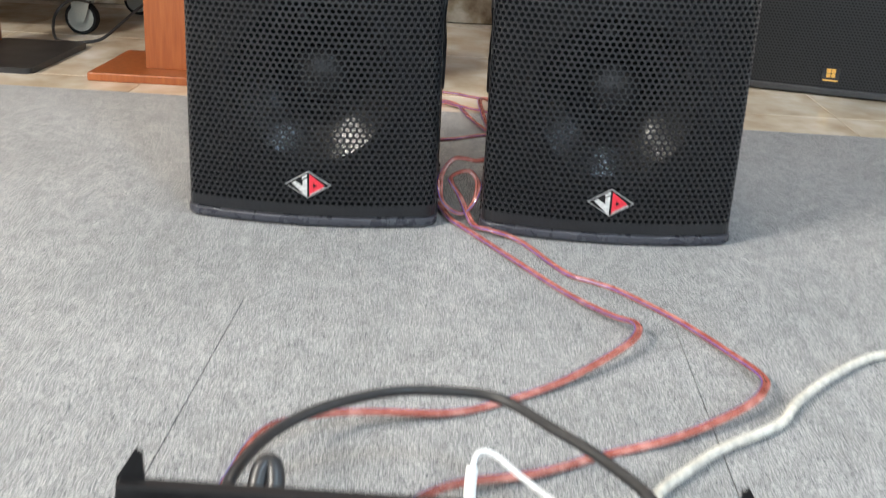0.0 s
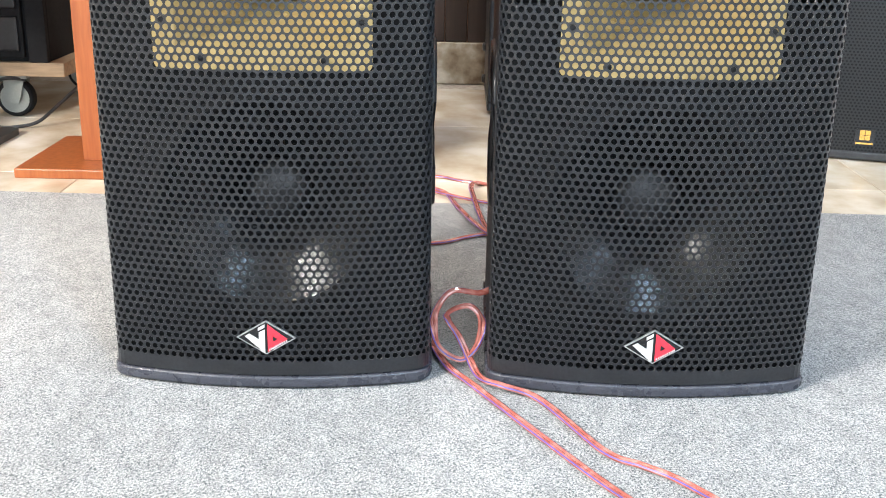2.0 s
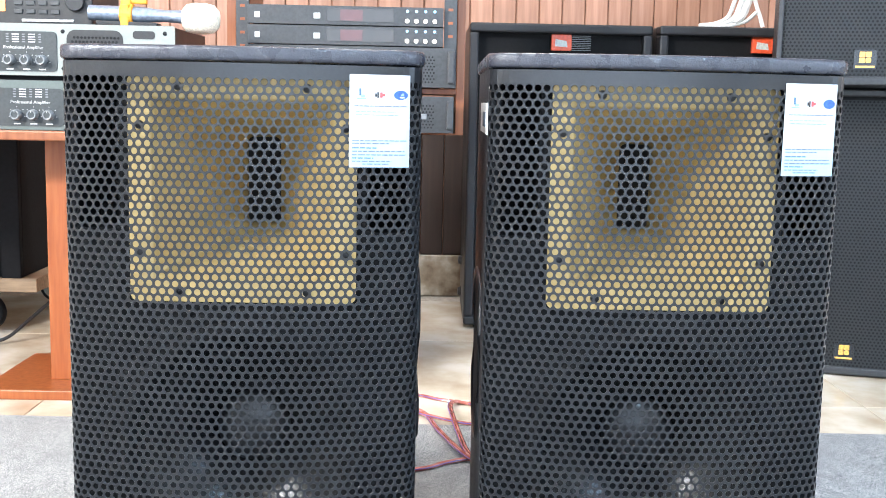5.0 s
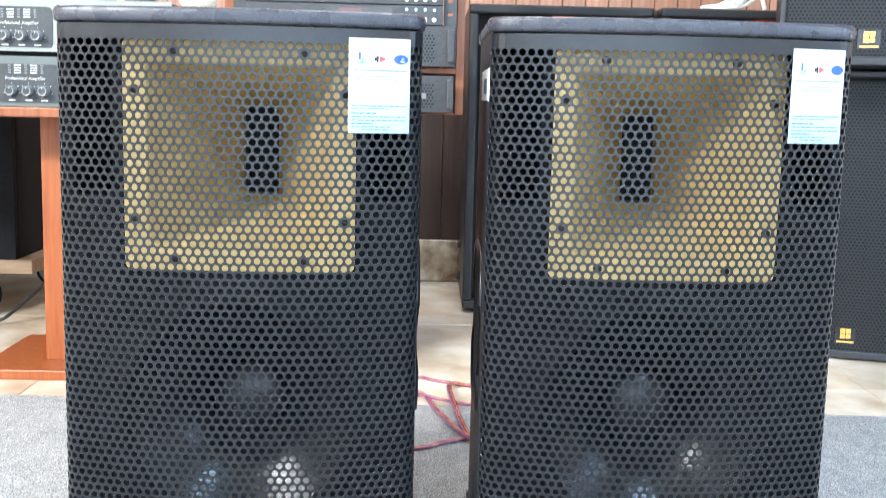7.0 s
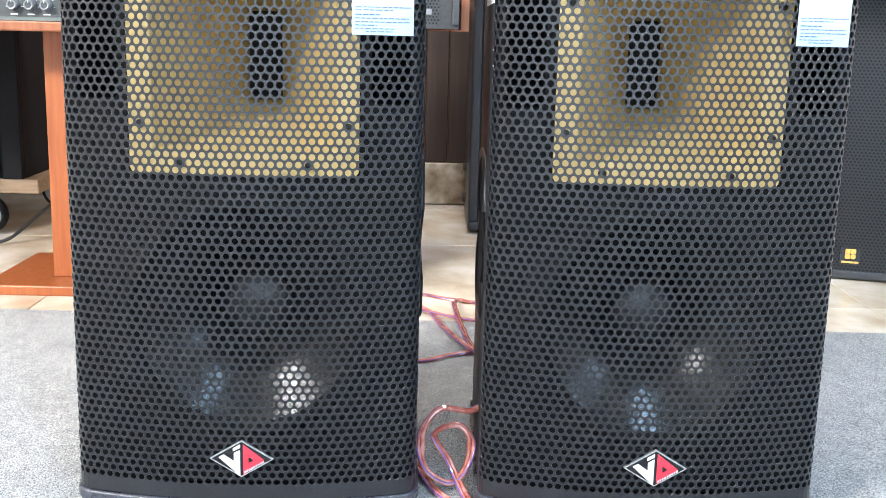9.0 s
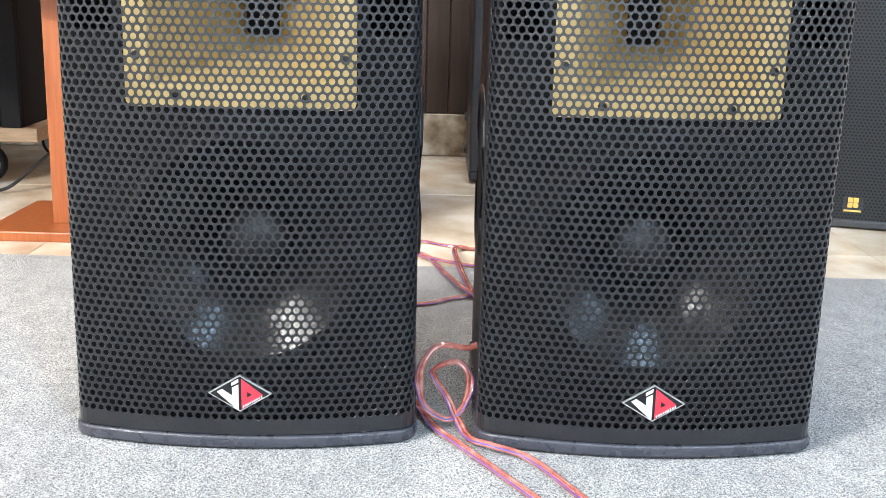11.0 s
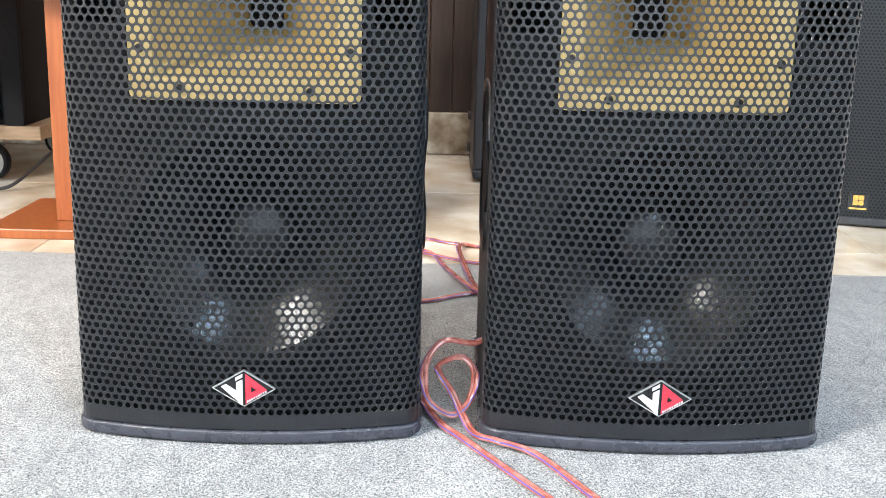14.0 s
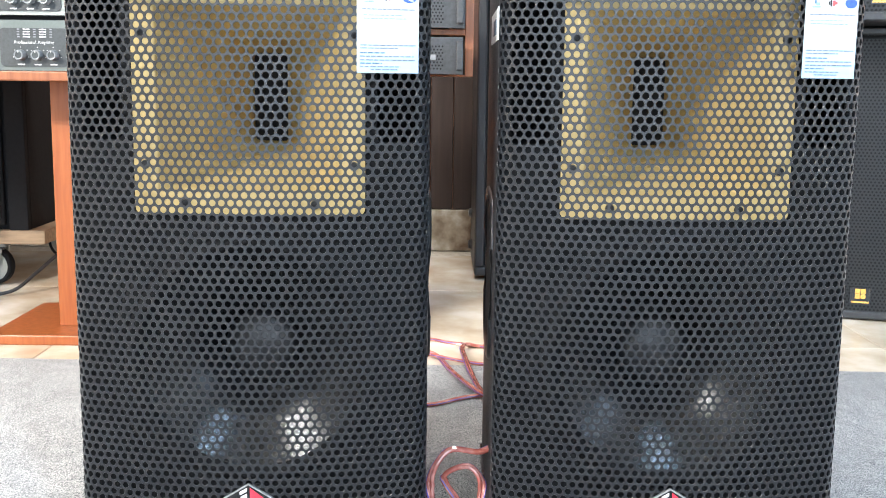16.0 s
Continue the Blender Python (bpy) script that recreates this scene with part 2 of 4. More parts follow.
def label_paper():
    """Printed paper, white above and pale blue towards its foot."""
    m = bpy.data.materials.new("printed_paper")
    m.use_nodes = True
    n, links = m.node_tree.nodes, m.node_tree.links
    p = n["Principled BSDF"]
    p.inputs["Roughness"].default_value = 0.4
    co, sep, ramp = n.new("ShaderNodeTexCoord"), n.new("ShaderNodeSeparateXYZ"), n.new("ShaderNodeValToRGB")
    links.new(co.outputs["Object"], sep.inputs[0])
    mr = n.new("ShaderNodeMapRange")
    mr.inputs[1].default_value, mr.inputs[2].default_value = 0.571, 0.676
    links.new(sep.outputs["Z"], mr.inputs[0])
    e = ramp.color_ramp.elements
    e[0].position, e[0].color = 0.0, (0.33, 0.48, 0.63, 1)
    e[1].position, e[1].color = 0.55, (0.42, 0.445, 0.46, 1)
    q = e.new(0.28)
    q.color = (0.38, 0.475, 0.55, 1)
    links.new(mr.outputs[0], ramp.inputs[0])
    links.new(ramp.outputs[0], p.inputs["Base Color"])
    return m


CARPET = carpet_material()
PAPER = label_paper()


# ---------------------------------------------------------------- mesh helpers
def part(name, bm, mat, parent=None, label="", smooth=False):
    me = bpy.data.meshes.new(name)
    bm.to_mesh(me)
    bm.free()
    me.materials.append(mat)
    if smooth:
        me.shade_smooth()
        me.set_sharp_from_angle(angle=radians(38))
    ob = new(name, me)
    if parent:
        ob.parent = parent
    if label:
        tagged(ob, label)
    return ob


def thing(name, label, category, m=None, group="", kind=""):
    ob = new(name)
    ob.empty_display_size = 0.05
    if m:
        ob.matrix_world = m
    return tagged(ob, label, category, group, kind)


def join(*bms):
    out = bms[0]
    for b in bms[1:]:
        me = bpy.data.meshes.new("tmp")
        b.to_mesh(me)
        b.free()
        out.from_mesh(me)
        bpy.data.meshes.remove(me)
    return out


def box(x0, x1, y0, y1, z0, z1, bevel=0.0, segments=2):
    bm = bmesh.new()
    bmesh.ops.create_cube(bm, size=1)
    for v in bm.verts:
        v.co = Vector((x0 + (v.co.x + 0.5) * (x1 - x0), y0 + (v.co.y + 0.5) * (y1 - y0), z0 + (v.co.z + 0.5) * (z1 - z0)))
    if bevel:
        bmesh.ops.bevel(bm, geom=bm.edges[:], offset=bevel, segments=segments, affect="EDGES", profile=0.5)
    return bm


def prism(outline, z0, z1, bevel=0.0, segments=2):
    """An upright prism over a plan outline of (x, y)."""
    bm = bmesh.new()
    low = [bm.verts.new((x, y, z0)) for x, y in outline]
    high = [bm.verts.new((x, y, z1)) for x, y in outline]
    n = len(outline)
    bm.faces.new(low[::-1]), bm.faces.new(high)
    for i in range(n):
        bm.faces.new((low[i], low[(i + 1) % n], high[(i + 1) % n], high[i]))
    bmesh.ops.recalc_face_normals(bm, faces=bm.faces[:])
    if bevel:
        rims = [e for e in bm.edges if abs(e.verts[0].co.z - e.verts[1].co.z) < 1e-6]
        bmesh.ops.bevel(bm, geom=rims, offset=bevel, segments=segments, affect="EDGES", profile=0.5)
    return bm


def plate(points, y0, y1):
    """A flat plate with an outline of (x, z), from y0 to y1."""
    bm = bmesh.new()
    a = [bm.verts.new((x, y0, z)) for x, z in points]
    b = [bm.verts.new((x, y1, z)) for x, z in points]
    n = len(points)
    bm.faces.new(a), bm.faces.new(b[::-1])
    for i in range(n):
        bm.faces.new((a[i], b[i], b[(i + 1) % n], a[(i + 1) % n]))
    bmesh.ops.recalc_face_normals(bm, faces=bm.faces[:])
    return bm


def rounded(x0, x1, z0, z1, r, n=5):
    pts = []
    for cx, cz, a0 in ((x1 - r, z1 - r, 0), (x0 + r, z1 - r, 90), (x0 + r, z0 + r, 180), (x1 - r, z0 + r, 270)):
        for k in range(n + 1):
            a = radians(a0 + 90 * k / n)
            pts.append((cx + r * math.cos(a), cz + r * math.sin(a)))
    return pts


def lathe(profile, centre, segments=64, axis="y"):
    """Turned round an axis through centre; profile rows are (radius, along)."""
    bm = bmesh.new()
    rings = []
    for r, d in profile:
        ring = []
        for k in range(segments):
            a = 2 * math.pi * k / segments
            u, v = r * math.cos(a), r * math.sin(a)
            off = (u, d, v) if axis == "y" else ((d, u, v) if axis == "x" else (u, v, d))
            ring.append(bm.verts.new(Vector(centre) + Vector(off)))
        rings.append(ring)
    for a, b in zip(rings, rings[1:]):
        for k in range(segments):
            bm.faces.new((a[k], a[(k + 1) % segments], b[(k + 1) % segments], b[k]))
    bmesh.ops.remove_doubles(bm, verts=bm.verts[:], dist=1e-6)
    bmesh.ops.recalc_face_normals(bm, faces=bm.faces[:])
    return bm


def smooth_line(points, steps=8):
    pts = [Vector(p) for p in points]
    pts = [2 * pts[0] - pts[1]] + pts + [2 * pts[-1] - pts[-2]]
    out = []
    for i in range(1, len(pts) - 2):
        p0, p1, p2, p3 = pts[i - 1:i + 3]
        for k in range(steps):
            t = k / steps
            out.append(0.5 * ((2 * p1) + (p2 - p0) * t + (2 * p0 - 5 * p1 + 4 * p2 - p3) * t * t + (3 * p1 - p0 - 3 * p2 + p3) * t ** 3))
    out.append(pts[-2])
    return out


def tube(points, r, sides=8, side_shift=0.0, up_shift=0.0, caps=True):
    """A round bar along points, shifted sideways and up from their line."""
    bm = bmesh.new()
    rings = []
    for i, p in enumerate(points):
        d = (points[min(i + 1, len(points) - 1)] - points[max(i - 1, 0)]).normalized()
        side = d.cross(Vector((0, 0, 1)))
        side = side.normalized() if side.length > 1e-3 else Vector((1, 0, 0))
        up = side.cross(d).normalized()
        c = p + side * side_shift + up * up_shift
        rings.append([bm.verts.new(c + r * (math.cos(2 * math.pi * k / sides) * side + math.sin(2 * math.pi * k / sides) * up)) for k in range(sides)])
    for a, b in zip(rings, rings[1:]):
        for k in range(sides):
            bm.faces.new((a[k], a[(k + 1) % sides], b[(k + 1) % sides], b[k]))
    if caps:
        bm.faces.new(rings[0][::-1]), bm.faces.new(rings[-1])
    bmesh.ops.recalc_face_normals(bm, faces=bm.faces[:])
    return bm


def writing(name, text, size, mat, parent, m):
    cu = bpy.data.curves.new(name, "FONT")
    cu.body, cu.size, cu.extrude, cu.align_x = text, size, 0.0003, "CENTER"
    tmp = bpy.data.objects.new(name, cu)
    me = bpy.data.meshes.new_from_object(tmp)
    bpy.data.objects.remove(tmp)
    me.materials.append(mat)
    ob = new(name, me)
    ob.parent, ob.matrix_basis = parent, m
    return ob


# ---------------------------------------------------------------- the room
CEIL, WX0, WX1, WY0, WY1 = 3.35, -3.4, 3.4, -4.95, 2.425
slab = part("floor", box(WX0, WX1, WY0, WY1, -0.12, -0.003), GROUT)
tagged(slab, "polished cream marble tile floor with fine joints", "floor", kind="structure")
tagged(part("ceiling", box(WX0 - 0.2, WX1 + 0.2, WY0 - 0.2, WY1 + 0.2, CEIL, CEIL + 0.12), PLASTER), "plain white plaster ceiling", "ceiling", kind="structure")
wall_north = part("wall_north", box(WX0, WX1, WY1, WY1 + 0.2, -0.12, CEIL), SLAT)
tagged(wall_north, "wall clad in brown wooden boards above marble skirting", "wall", kind="structure")
west = join(box(WX0 - 0.2, WX0, WY0 - 0.2, -2.4, -0.12, CEIL), box(WX0 - 0.2, WX0, -1.6, WY1 + 0.2, -0.12, CEIL),
            box(WX0 - 0.2, WX0, -2.4, -1.6, -0.12, 2.05), box(WX0 - 0.2, WX0, -2.4, -1.6, 2.85, CEIL))
tagged(part("wall_west", west, PLASTER), "plain white plaster wall with a small window opening", "wall", kind="structure")
east = join(box(WX1, WX1 + 0.2, WY0 - 0.2, -2.2, -0.12, CEIL), box(WX1, WX1 + 0.2, -0.2, WY1 + 0.2, -0.12, CEIL),
            box(WX1, WX1 + 0.2, -2.2, -0.2, -0.12, 0.9), box(WX1, WX1 + 0.2, -2.2, -0.2, 2.5, CEIL))
tagged(part("wall_east", east, PLASTER), "plain white plaster wall with a window opening", "wall", kind="structure")
south = join(box(WX0, -2.3, WY0 - 0.2, WY0, -0.12, CEIL), box(2.3, WX1, WY0 - 0.2, WY0, -0.12, CEIL), box(-2.3, 2.3, WY0 - 0.2, WY0, 2.75, CEIL))
tagged(part("wall_south", south, PLASTER), "plain white plaster wall with an open shopfront", "wall", kind="structure")
tagged(part("ground", box(-40, 40, -60, WY0 - 0.2, -0.2, -0.13), GROUT), "plain paved ground outside the shopfront", "ground", kind="structure")


def ceiling_light(x, y):
    t = thing("ceiling_light", "square white LED panel set under the ceiling", "ceiling light", pose(x, y, CEIL))
    part("frame", join(box(-0.32, 0.32, -0.32, -0.29, -0.05, 0, 0.003), box(-0.32, 0.32, 0.29, 0.32, -0.05, 0, 0.003),
                       box(-0.32, -0.29, -0.29, 0.29, -0.05, 0, 0.003), box(0.29, 0.32, -0.29, 0.29, -0.05, 0, 0.003)), WHITE_PLASTIC, t)
    part("diffuser", box(-0.29, 0.29, -0.29, 0.29, -0.03, -0.005), PANEL_GLOW, t)


for lx, ly in ((-3.0, -2.6), (1.3, -2.8), (0.0, 1.35)):
    ceiling_light(lx, ly)


# ---------------------------------------------------------------- the two loudspeakers
ARC_HALF, SAG, FILLET = 0.187, 0.026, 0.028
ARC_R = (ARC_HALF ** 2 + SAG ** 2) / (2 * SAG)
ARC_A = math.asin(ARC_HALF / ARC_R)
ARC_S = ARC_R * ARC_A
END_S = ARC_S + FILLET * (math.pi / 2 - ARC_A)


def bow(s, lift=0.0):
    """Plan point of the bowed front at arc length s, lifted off along its normal."""
    sign, s = (1 if s >= 0 else -1), abs(s)
    if s <= ARC_S:
        a = s / ARC_R
        x, y = ARC_R * math.sin(a), ARC_R - ARC_R * math.cos(a)
    else:
        px, py = ARC_R * math.sin(ARC_A), ARC_R - ARC_R * math.cos(ARC_A)
        cx, cy = px - FILLET * math.sin(ARC_A), py + FILLET * math.cos(ARC_A)
        a = min(math.pi / 2, ARC_A + (s - ARC_S) / FILLET)
        extra = max(0.0, s - END_S)
        x, y = cx + FILLET * math.sin(a), cy - FILLET * math.cos(a) + extra
    return sign * (x + lift * math.sin(a)), y - lift * math.cos(a)


SIDE_X, SIDE_Y = bow(END_S)
PITCH, ROW, HOLE_R, ROWS, HOLES_Z = 0.0103, 0.0089, 0.0038, 71, 0.0375


def grille_mesh():
    """Perforated steel sheet, bowed in plan, with round holes in staggered rows."""
    verts, faces = [], []

    def at(s, z, depth):
        x, y = bow(s, -depth)
        verts.append((x, y, z))
        return len(verts) - 1

    w, h = PITCH / 2, ROW / 2
    rim = [(w, 0), (w, h), (w / 2, h), (0, h), (-w / 2, h), (-w, h), (-w, 0), (-w, -h), (-w / 2, -h), (0, -h), (w / 2, -h), (w, -h)]
    columns = int((END_S - 0.006) / PITCH)
    for row in range(ROWS):
        z = HOLES_Z + ROW * (row + 0.5)
        odd = row % 2
        centres = [(k + 0.5 * odd) * PITCH for k in range(-columns, columns + 1 - odd)]
        for s in centres:
            outer = [at(s + u, z + v, 0) for u, v in rim]
            circle = [(math.cos(math.pi * k / 6), math.sin(math.pi * k / 6)) for k in range(12)]
            lip = [at(s + (HOLE_R + 0.0004) * u, z + (HOLE_R + 0.0004) * v, 0) for u, v in circle]
            edge = [at(s + HOLE_R * u, z + HOLE_R * v, 0.0005) for u, v in circle]
            back = [at(s + HOLE_R * u, z + HOLE_R * v, 0.0012) for u, v in circle]
            for a, b in ((outer, lip), (lip, edge), (edge, back)):
                for k in range(12):
                    j = (k + 1) % 12
                    faces.append((a[k], a[j], b[j], b[k]))
        edge_s = centres[-1] + w
        for sign in (1, -1):
            n = 4
            ss = [edge_s + (END_S - edge_s) * k / n for k in range(n + 1)]
            for s0, s1 in zip(ss, ss[1:]):
                faces.append(tuple(at(sign * s, zz, 0) for s, zz in ((s0, z - h), (s1, z - h), (s1, z + h), (s0, z + h))))
    for z0, z1 in ((0.0195, HOLES_Z), (HOLES_Z + ROWS * ROW, 0.6855)):
        n = 60
        ss = [-END_S + 2 * END_S * k / n for k in range(n + 1)]
        for s0, s1 in zip(ss, ss[1:]):
            faces.append((at(s0, z0, 0), at(s1, z0, 0), at(s1, z1, 0), at(s0, z1, 0)))
    me = bpy.data.meshes.new("grille")
    me.from_pydata(verts, [], faces)
    bm = bmesh.new()
    bm.from_mesh(me)
    bpy.data.meshes.remove(me)
    bmesh.ops.remove_doubles(bm, verts=bm.verts[:], dist=0.00002)
    bmesh.ops.recalc_face_normals(bm, faces=bm.faces[:])
    return bm


TAPER = 0.017


def slant(bm):
    """Draws the sides in towards the back."""
    for v in bm.verts:
        v.co.x -= math.copysign(TAPER * max(0.0, v.co.y - SIDE_Y), v.co.x)
    return bm


def cap_outline(lift, back, n=40):
    pts = [bow(-END_S + 2 * END_S * k / n, lift) for k in range(n + 1)]
    x = SIDE_X + lift
    r = 0.02
    right = [(x - r + r * math.cos(radians(a)), back - r + r * math.sin(radians(a))) for a in range(0, 91, 15)]
    left = [(-x + r - r * math.sin(radians(a)), back - r + r * math.cos(radians(a))) for a in range(0, 91, 15)]
    return pts + right + left


WOOFER_Z, WOOFER_R = 0.231, 0.158
HORN_X, HORN_Z0, HORN_Z1 = 0.133, 0.406, 0.672
BAFFLE_Y = 0.047


def baffle_mesh():
    """Front board with openings for the woofer, the horn and two ports."""
    bm = bmesh.new()
    loops = [[(-0.203, 0.022), (0.203, 0.022), (0.203, 0.694), (-0.203, 0.694)],
             [(WOOFER_R * math.cos(radians(a)), WOOFER_Z + WOOFER_R * math.sin(radians(a))) for a in range(0, 360, 5)],
             rounded(-0.105, 0.105, HORN_Z0 + 0.026, HORN_Z1 - 0.026, 0.006),
             rounded(-0.192, -0.146, 0.492, 0.686, 0.008), rounded(0.146, 0.192, 0.492, 0.686, 0.008)]
    edges = []
    for loop in loops:
        vs = [bm.verts.new((x, BAFFLE_Y, z)) for x, z in loop]
        edges += [bm.edges.new((vs[i], vs[(i + 1) % len(vs)])) for i in range(len(vs))]
    bmesh.ops.triangle_fill(bm, use_beauty=True, edges=edges)
    bmesh.ops.solidify(bm, geom=bm.faces[:], thickness=0.012)
    return bm


def horn_mesh():
    """A square flange with a four-sided flare that narrows to a tall throat."""
    bm = bmesh.new()
    zc = (HORN_Z0 + HORN_Z1) / 2
    y = BAFFLE_Y - 0.004

    def ring(hx, hz, yy):
        return [bm.verts.new((sx * hx, yy, zc + sz * hz)) for sx, sz in ((-1, -1), (1, -1), (1, 1), (-1, 1))]

    hz = (HORN_Z1 - HORN_Z0) / 2
    flare = [(0.1085, 0.1085, 0.0), (0.1065, 0.1065, 0.0008), (0.1050, 0.1050, 0.0030), (0.0245, 0.0580, 0.158), (0.0235, 0.0570, 0.200)]
    rings = [ring(HORN_X, hz, y + 0.004), ring(HORN_X, hz, y)] + [ring(a, b, y + d) for a, b, d in flare]
    for a, b in zip(rings, rings[1:]):
        for k in range(4):
            bm.faces.new((a[k], a[(k + 1) % 4], b[(k + 1) % 4], b[k]))
    ridges = [e for e in bm.edges if abs(e.verts[0].co.y - e.verts[1].co.y) > 0.035]
    bmesh.ops.bevel(bm, geom=ridges, offset=0.008, segments=8, affect="EDGES", profile=0.5)
    corners = [e for e in bm.edges if abs(e.verts[0].co.x) > 0.12 and abs(e.verts[1].co.x) > 0.12 and abs(e.verts[0].co.y - e.verts[1].co.y) > 0.002]
    bmesh.ops.bevel(bm, geom=corners, offset=0.009, segments=4, affect="EDGES", profile=0.5)
    bmesh.ops.recalc_face_normals(bm, faces=bm.faces[:])
    return bm


def badge(parent):
    """Diamond badge with plain shapes, on the lower grille."""
    y, zc, hx, hz = -0.0035, 0.0735, 0.0378, 0.0230

    def diamond(f, y0, y1):
        return plate([(-hx * f, zc), (0, zc - hz * f), (hx * f, zc), (0, zc + hz * f)], y0, y1)

    b = part("badge", diamond(1.0, y, y + 0.003), CHROME, parent, "diamond badge with silver rim")
    part("field", diamond(0.93, y - 0.0006, y), BADGE_BLACK, b)
    part("red_triangle", plate([(0.002, zc - 0.0195), (0.002, zc + 0.0185), (0.027, zc - 0.001)], y - 0.0012, y - 0.0006), BADGE_RED, b, "red triangle")
    part("silver_hook", plate([(-0.027, zc + 0.002), (-0.021, zc + 0.0055), (-0.009, zc - 0.0025), (-0.009, zc + 0.0075), (-0.0015, zc + 0.0115), (-0.0015, zc - 0.0205),
                               (-0.004, zc - 0.0190)], y - 0.0012, y - 0.0006), SILVER_INK, b, "silver hook shape")
    part("silver_dash", plate([(-0.010, zc + 0.0095), (-0.0015, zc + 0.0142), (-0.0015, zc + 0.0185), (-0.010, zc + 0.0135)], y - 0.0012, y - 0.0006), SILVER_INK, b)
    part("dark_triangle", plate([(0.0085, zc - 0.0045), (0.0085, zc + 0.003), (0.0145, zc - 0.001)], y - 0.0018, y - 0.0012), BADGE_BLACK, b)
    bars = []
    for k in range(9):
        u = 0.0035 + 0.0027 * k
        bars.append(plate([(u, zc - 0.0198 + u * 0.585), (u + 0.0016, zc - 0.0198 + (u + 0.0016) * 0.585), (u + 0.0016, zc - 0.0172 + (u + 0.0016) * 0.585),
                           (u, zc - 0.0172 + u * 0.585)], y - 0.0019, y - 0.0013))
    part("lettering", join(*bars), SILVER_INK, b, "tiny unreadable silver lettering")


def loudspeaker():
    t = thing("loudspeaker", "black floor-standing loudspeaker with perforated grille and gold horn", "loudspeaker", group="pair of loudspeakers")
    shell = [(-SIDE_X, SIDE_Y), (-SIDE_X, 0.37), (-SIDE_X + 0.02, 0.39), (SIDE_X - 0.02, 0.39), (SIDE_X, 0.37), (SIDE_X, SIDE_Y),
             (SIDE_X - 0.014, SIDE_Y), (SIDE_X - 0.014, 0.366), (SIDE_X - 0.022, 0.376), (-SIDE_X + 0.022, 0.376), (-SIDE_X + 0.014, 0.366), (-SIDE_X + 0.014, SIDE_Y)]
    body = part("cabinet", slant(prism(shell, 0.014, 0.695)), CABINET, t)
    for sx in (-1, 1):
        oval = [Vector((sx * SIDE_X, yy, zz)) for yy, zz in rounded(0.105, 0.305, 0.212, 0.420, 0.06, 8)]
        h = part("side_handle", slant(tube(oval + oval[:2], 0.0045, 10)), PLASTIC, t, "moulded side handle rim", smooth=True)
        x0, x1 = sorted((sx * (SIDE_X + 0.0005), sx * (SIDE_X + 0.0015)))
        # thin sheet with the handle recess's shade painted on, no hollow is cut
        part("pocket", slant(box(x0, x1, 0.125, 0.285, 0.228, 0.404)), INSIDE, h)
    part("top_cap", slant(prism(cap_outline(0.0032, 0.395), 0.687, 0.704, 0.0045, 3)), CAP, t, "dark grey textured top cap", smooth=True)
    part("bottom_cap", slant(prism(cap_outline(0.0032, 0.395), 0.003, 0.0180, 0.003, 3)), CAP, t, "dark grey textured base cap", smooth=True)
    part("grille", grille_mesh(), GRILLE, t, "perforated black steel grille")
    part("baffle", baffle_mesh(), BAFFLE, t)
    cy = BAFFLE_Y
    ring = part("woofer", lathe([(0.169, cy - 0.0002), (0.1675, cy - 0.0025), (0.165, cy - 0.0035), (0.156, cy - 0.0035), (0.1525, cy - 0.0025), (0.150, cy - 0.001)], (0, 0, WOOFER_Z), 72), RUBBER, t, "round black woofer", smooth=True)
    roll = [(0.1522 - 0.022 * k / 8, cy - 0.002 - 0.007 * math.sin(math.pi * k / 8)) for k in range(9)]
    part("surround", lathe(roll, (0, 0, WOOFER_Z), 72), RUBBER, ring, smooth=True)
    cone, depth = [], 0.0
    for k in range(17):
        cone.append((0.1305 - 0.086 * k / 16, cy - 0.002 + depth))
        depth += 0.086 / 16 * (0.68 + 3.2 * max(0.0, k / 16 - 0.4) ** 1.5)
    part("cone", lathe(cone, (0, 0, WOOFER_Z), 72), CONE, ring, "glossy coated paper cone", smooth=True)
    dome = [(0.049 * math.cos(radians(a)), cy + 0.086 - 0.023 * math.sin(radians(a))) for a in range(0, 91, 10)]
    part("dust_cap", lathe(dome, (0, 0, WOOFER_Z), 48), DUST_CAP, ring, smooth=True)
    horn = part("horn", horn_mesh(), GOLD, t, "gold lacquered square horn", smooth=True)
    # dark plug closes the throat; its near-black stands in for unlit depth
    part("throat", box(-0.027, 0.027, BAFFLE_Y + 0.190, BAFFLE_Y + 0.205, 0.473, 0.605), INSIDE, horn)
    for sx, sz in ((-0.075, 1), (0.075, 1), (-0.075, -1), (0.075, -1)):
        part("screw", lathe([(0.0, -0.004), (0.0045, -0.0035), (0.0055, 0.0)], (sx, BAFFLE_Y - 0.004, 0.539 + sz * 0.120), 12), SCREW, horn)
    for sx, sz in ((-1, 0.075), (1, 0.075), (-1, -0.075), (1, -0.075)):
        part("screw", lathe([(0.0, -0.004), (0.0045, -0.0035), (0.0055, 0.0)], (sx * 0.120, BAFFLE_Y - 0.004, 0.539 + sz), 12), SCREW, horn)
    for sx in (-1, 1):
        x0, x1 = sorted((sx * 0.146, sx * 0.192))
        pt = part("port", join(box(x0 - 0.002, x0, cy + 0.01, cy + 0.14, 0.492, 0.686), box(x1, x1 + 0.002, cy + 0.01, cy + 0.14, 0.492, 0.686),
                               box(x0, x1, cy + 0.01, cy + 0.14, 0.490, 0.492), box(x0, x1, cy + 0.01, cy + 0.14, 0.686, 0.688)), BAFFLE, t, "dark bass port")
        part("port_back", box(x0, x1, cy + 0.14, cy + 0.143, 0.492, 0.686), MATTE, pt)
    badge(t)
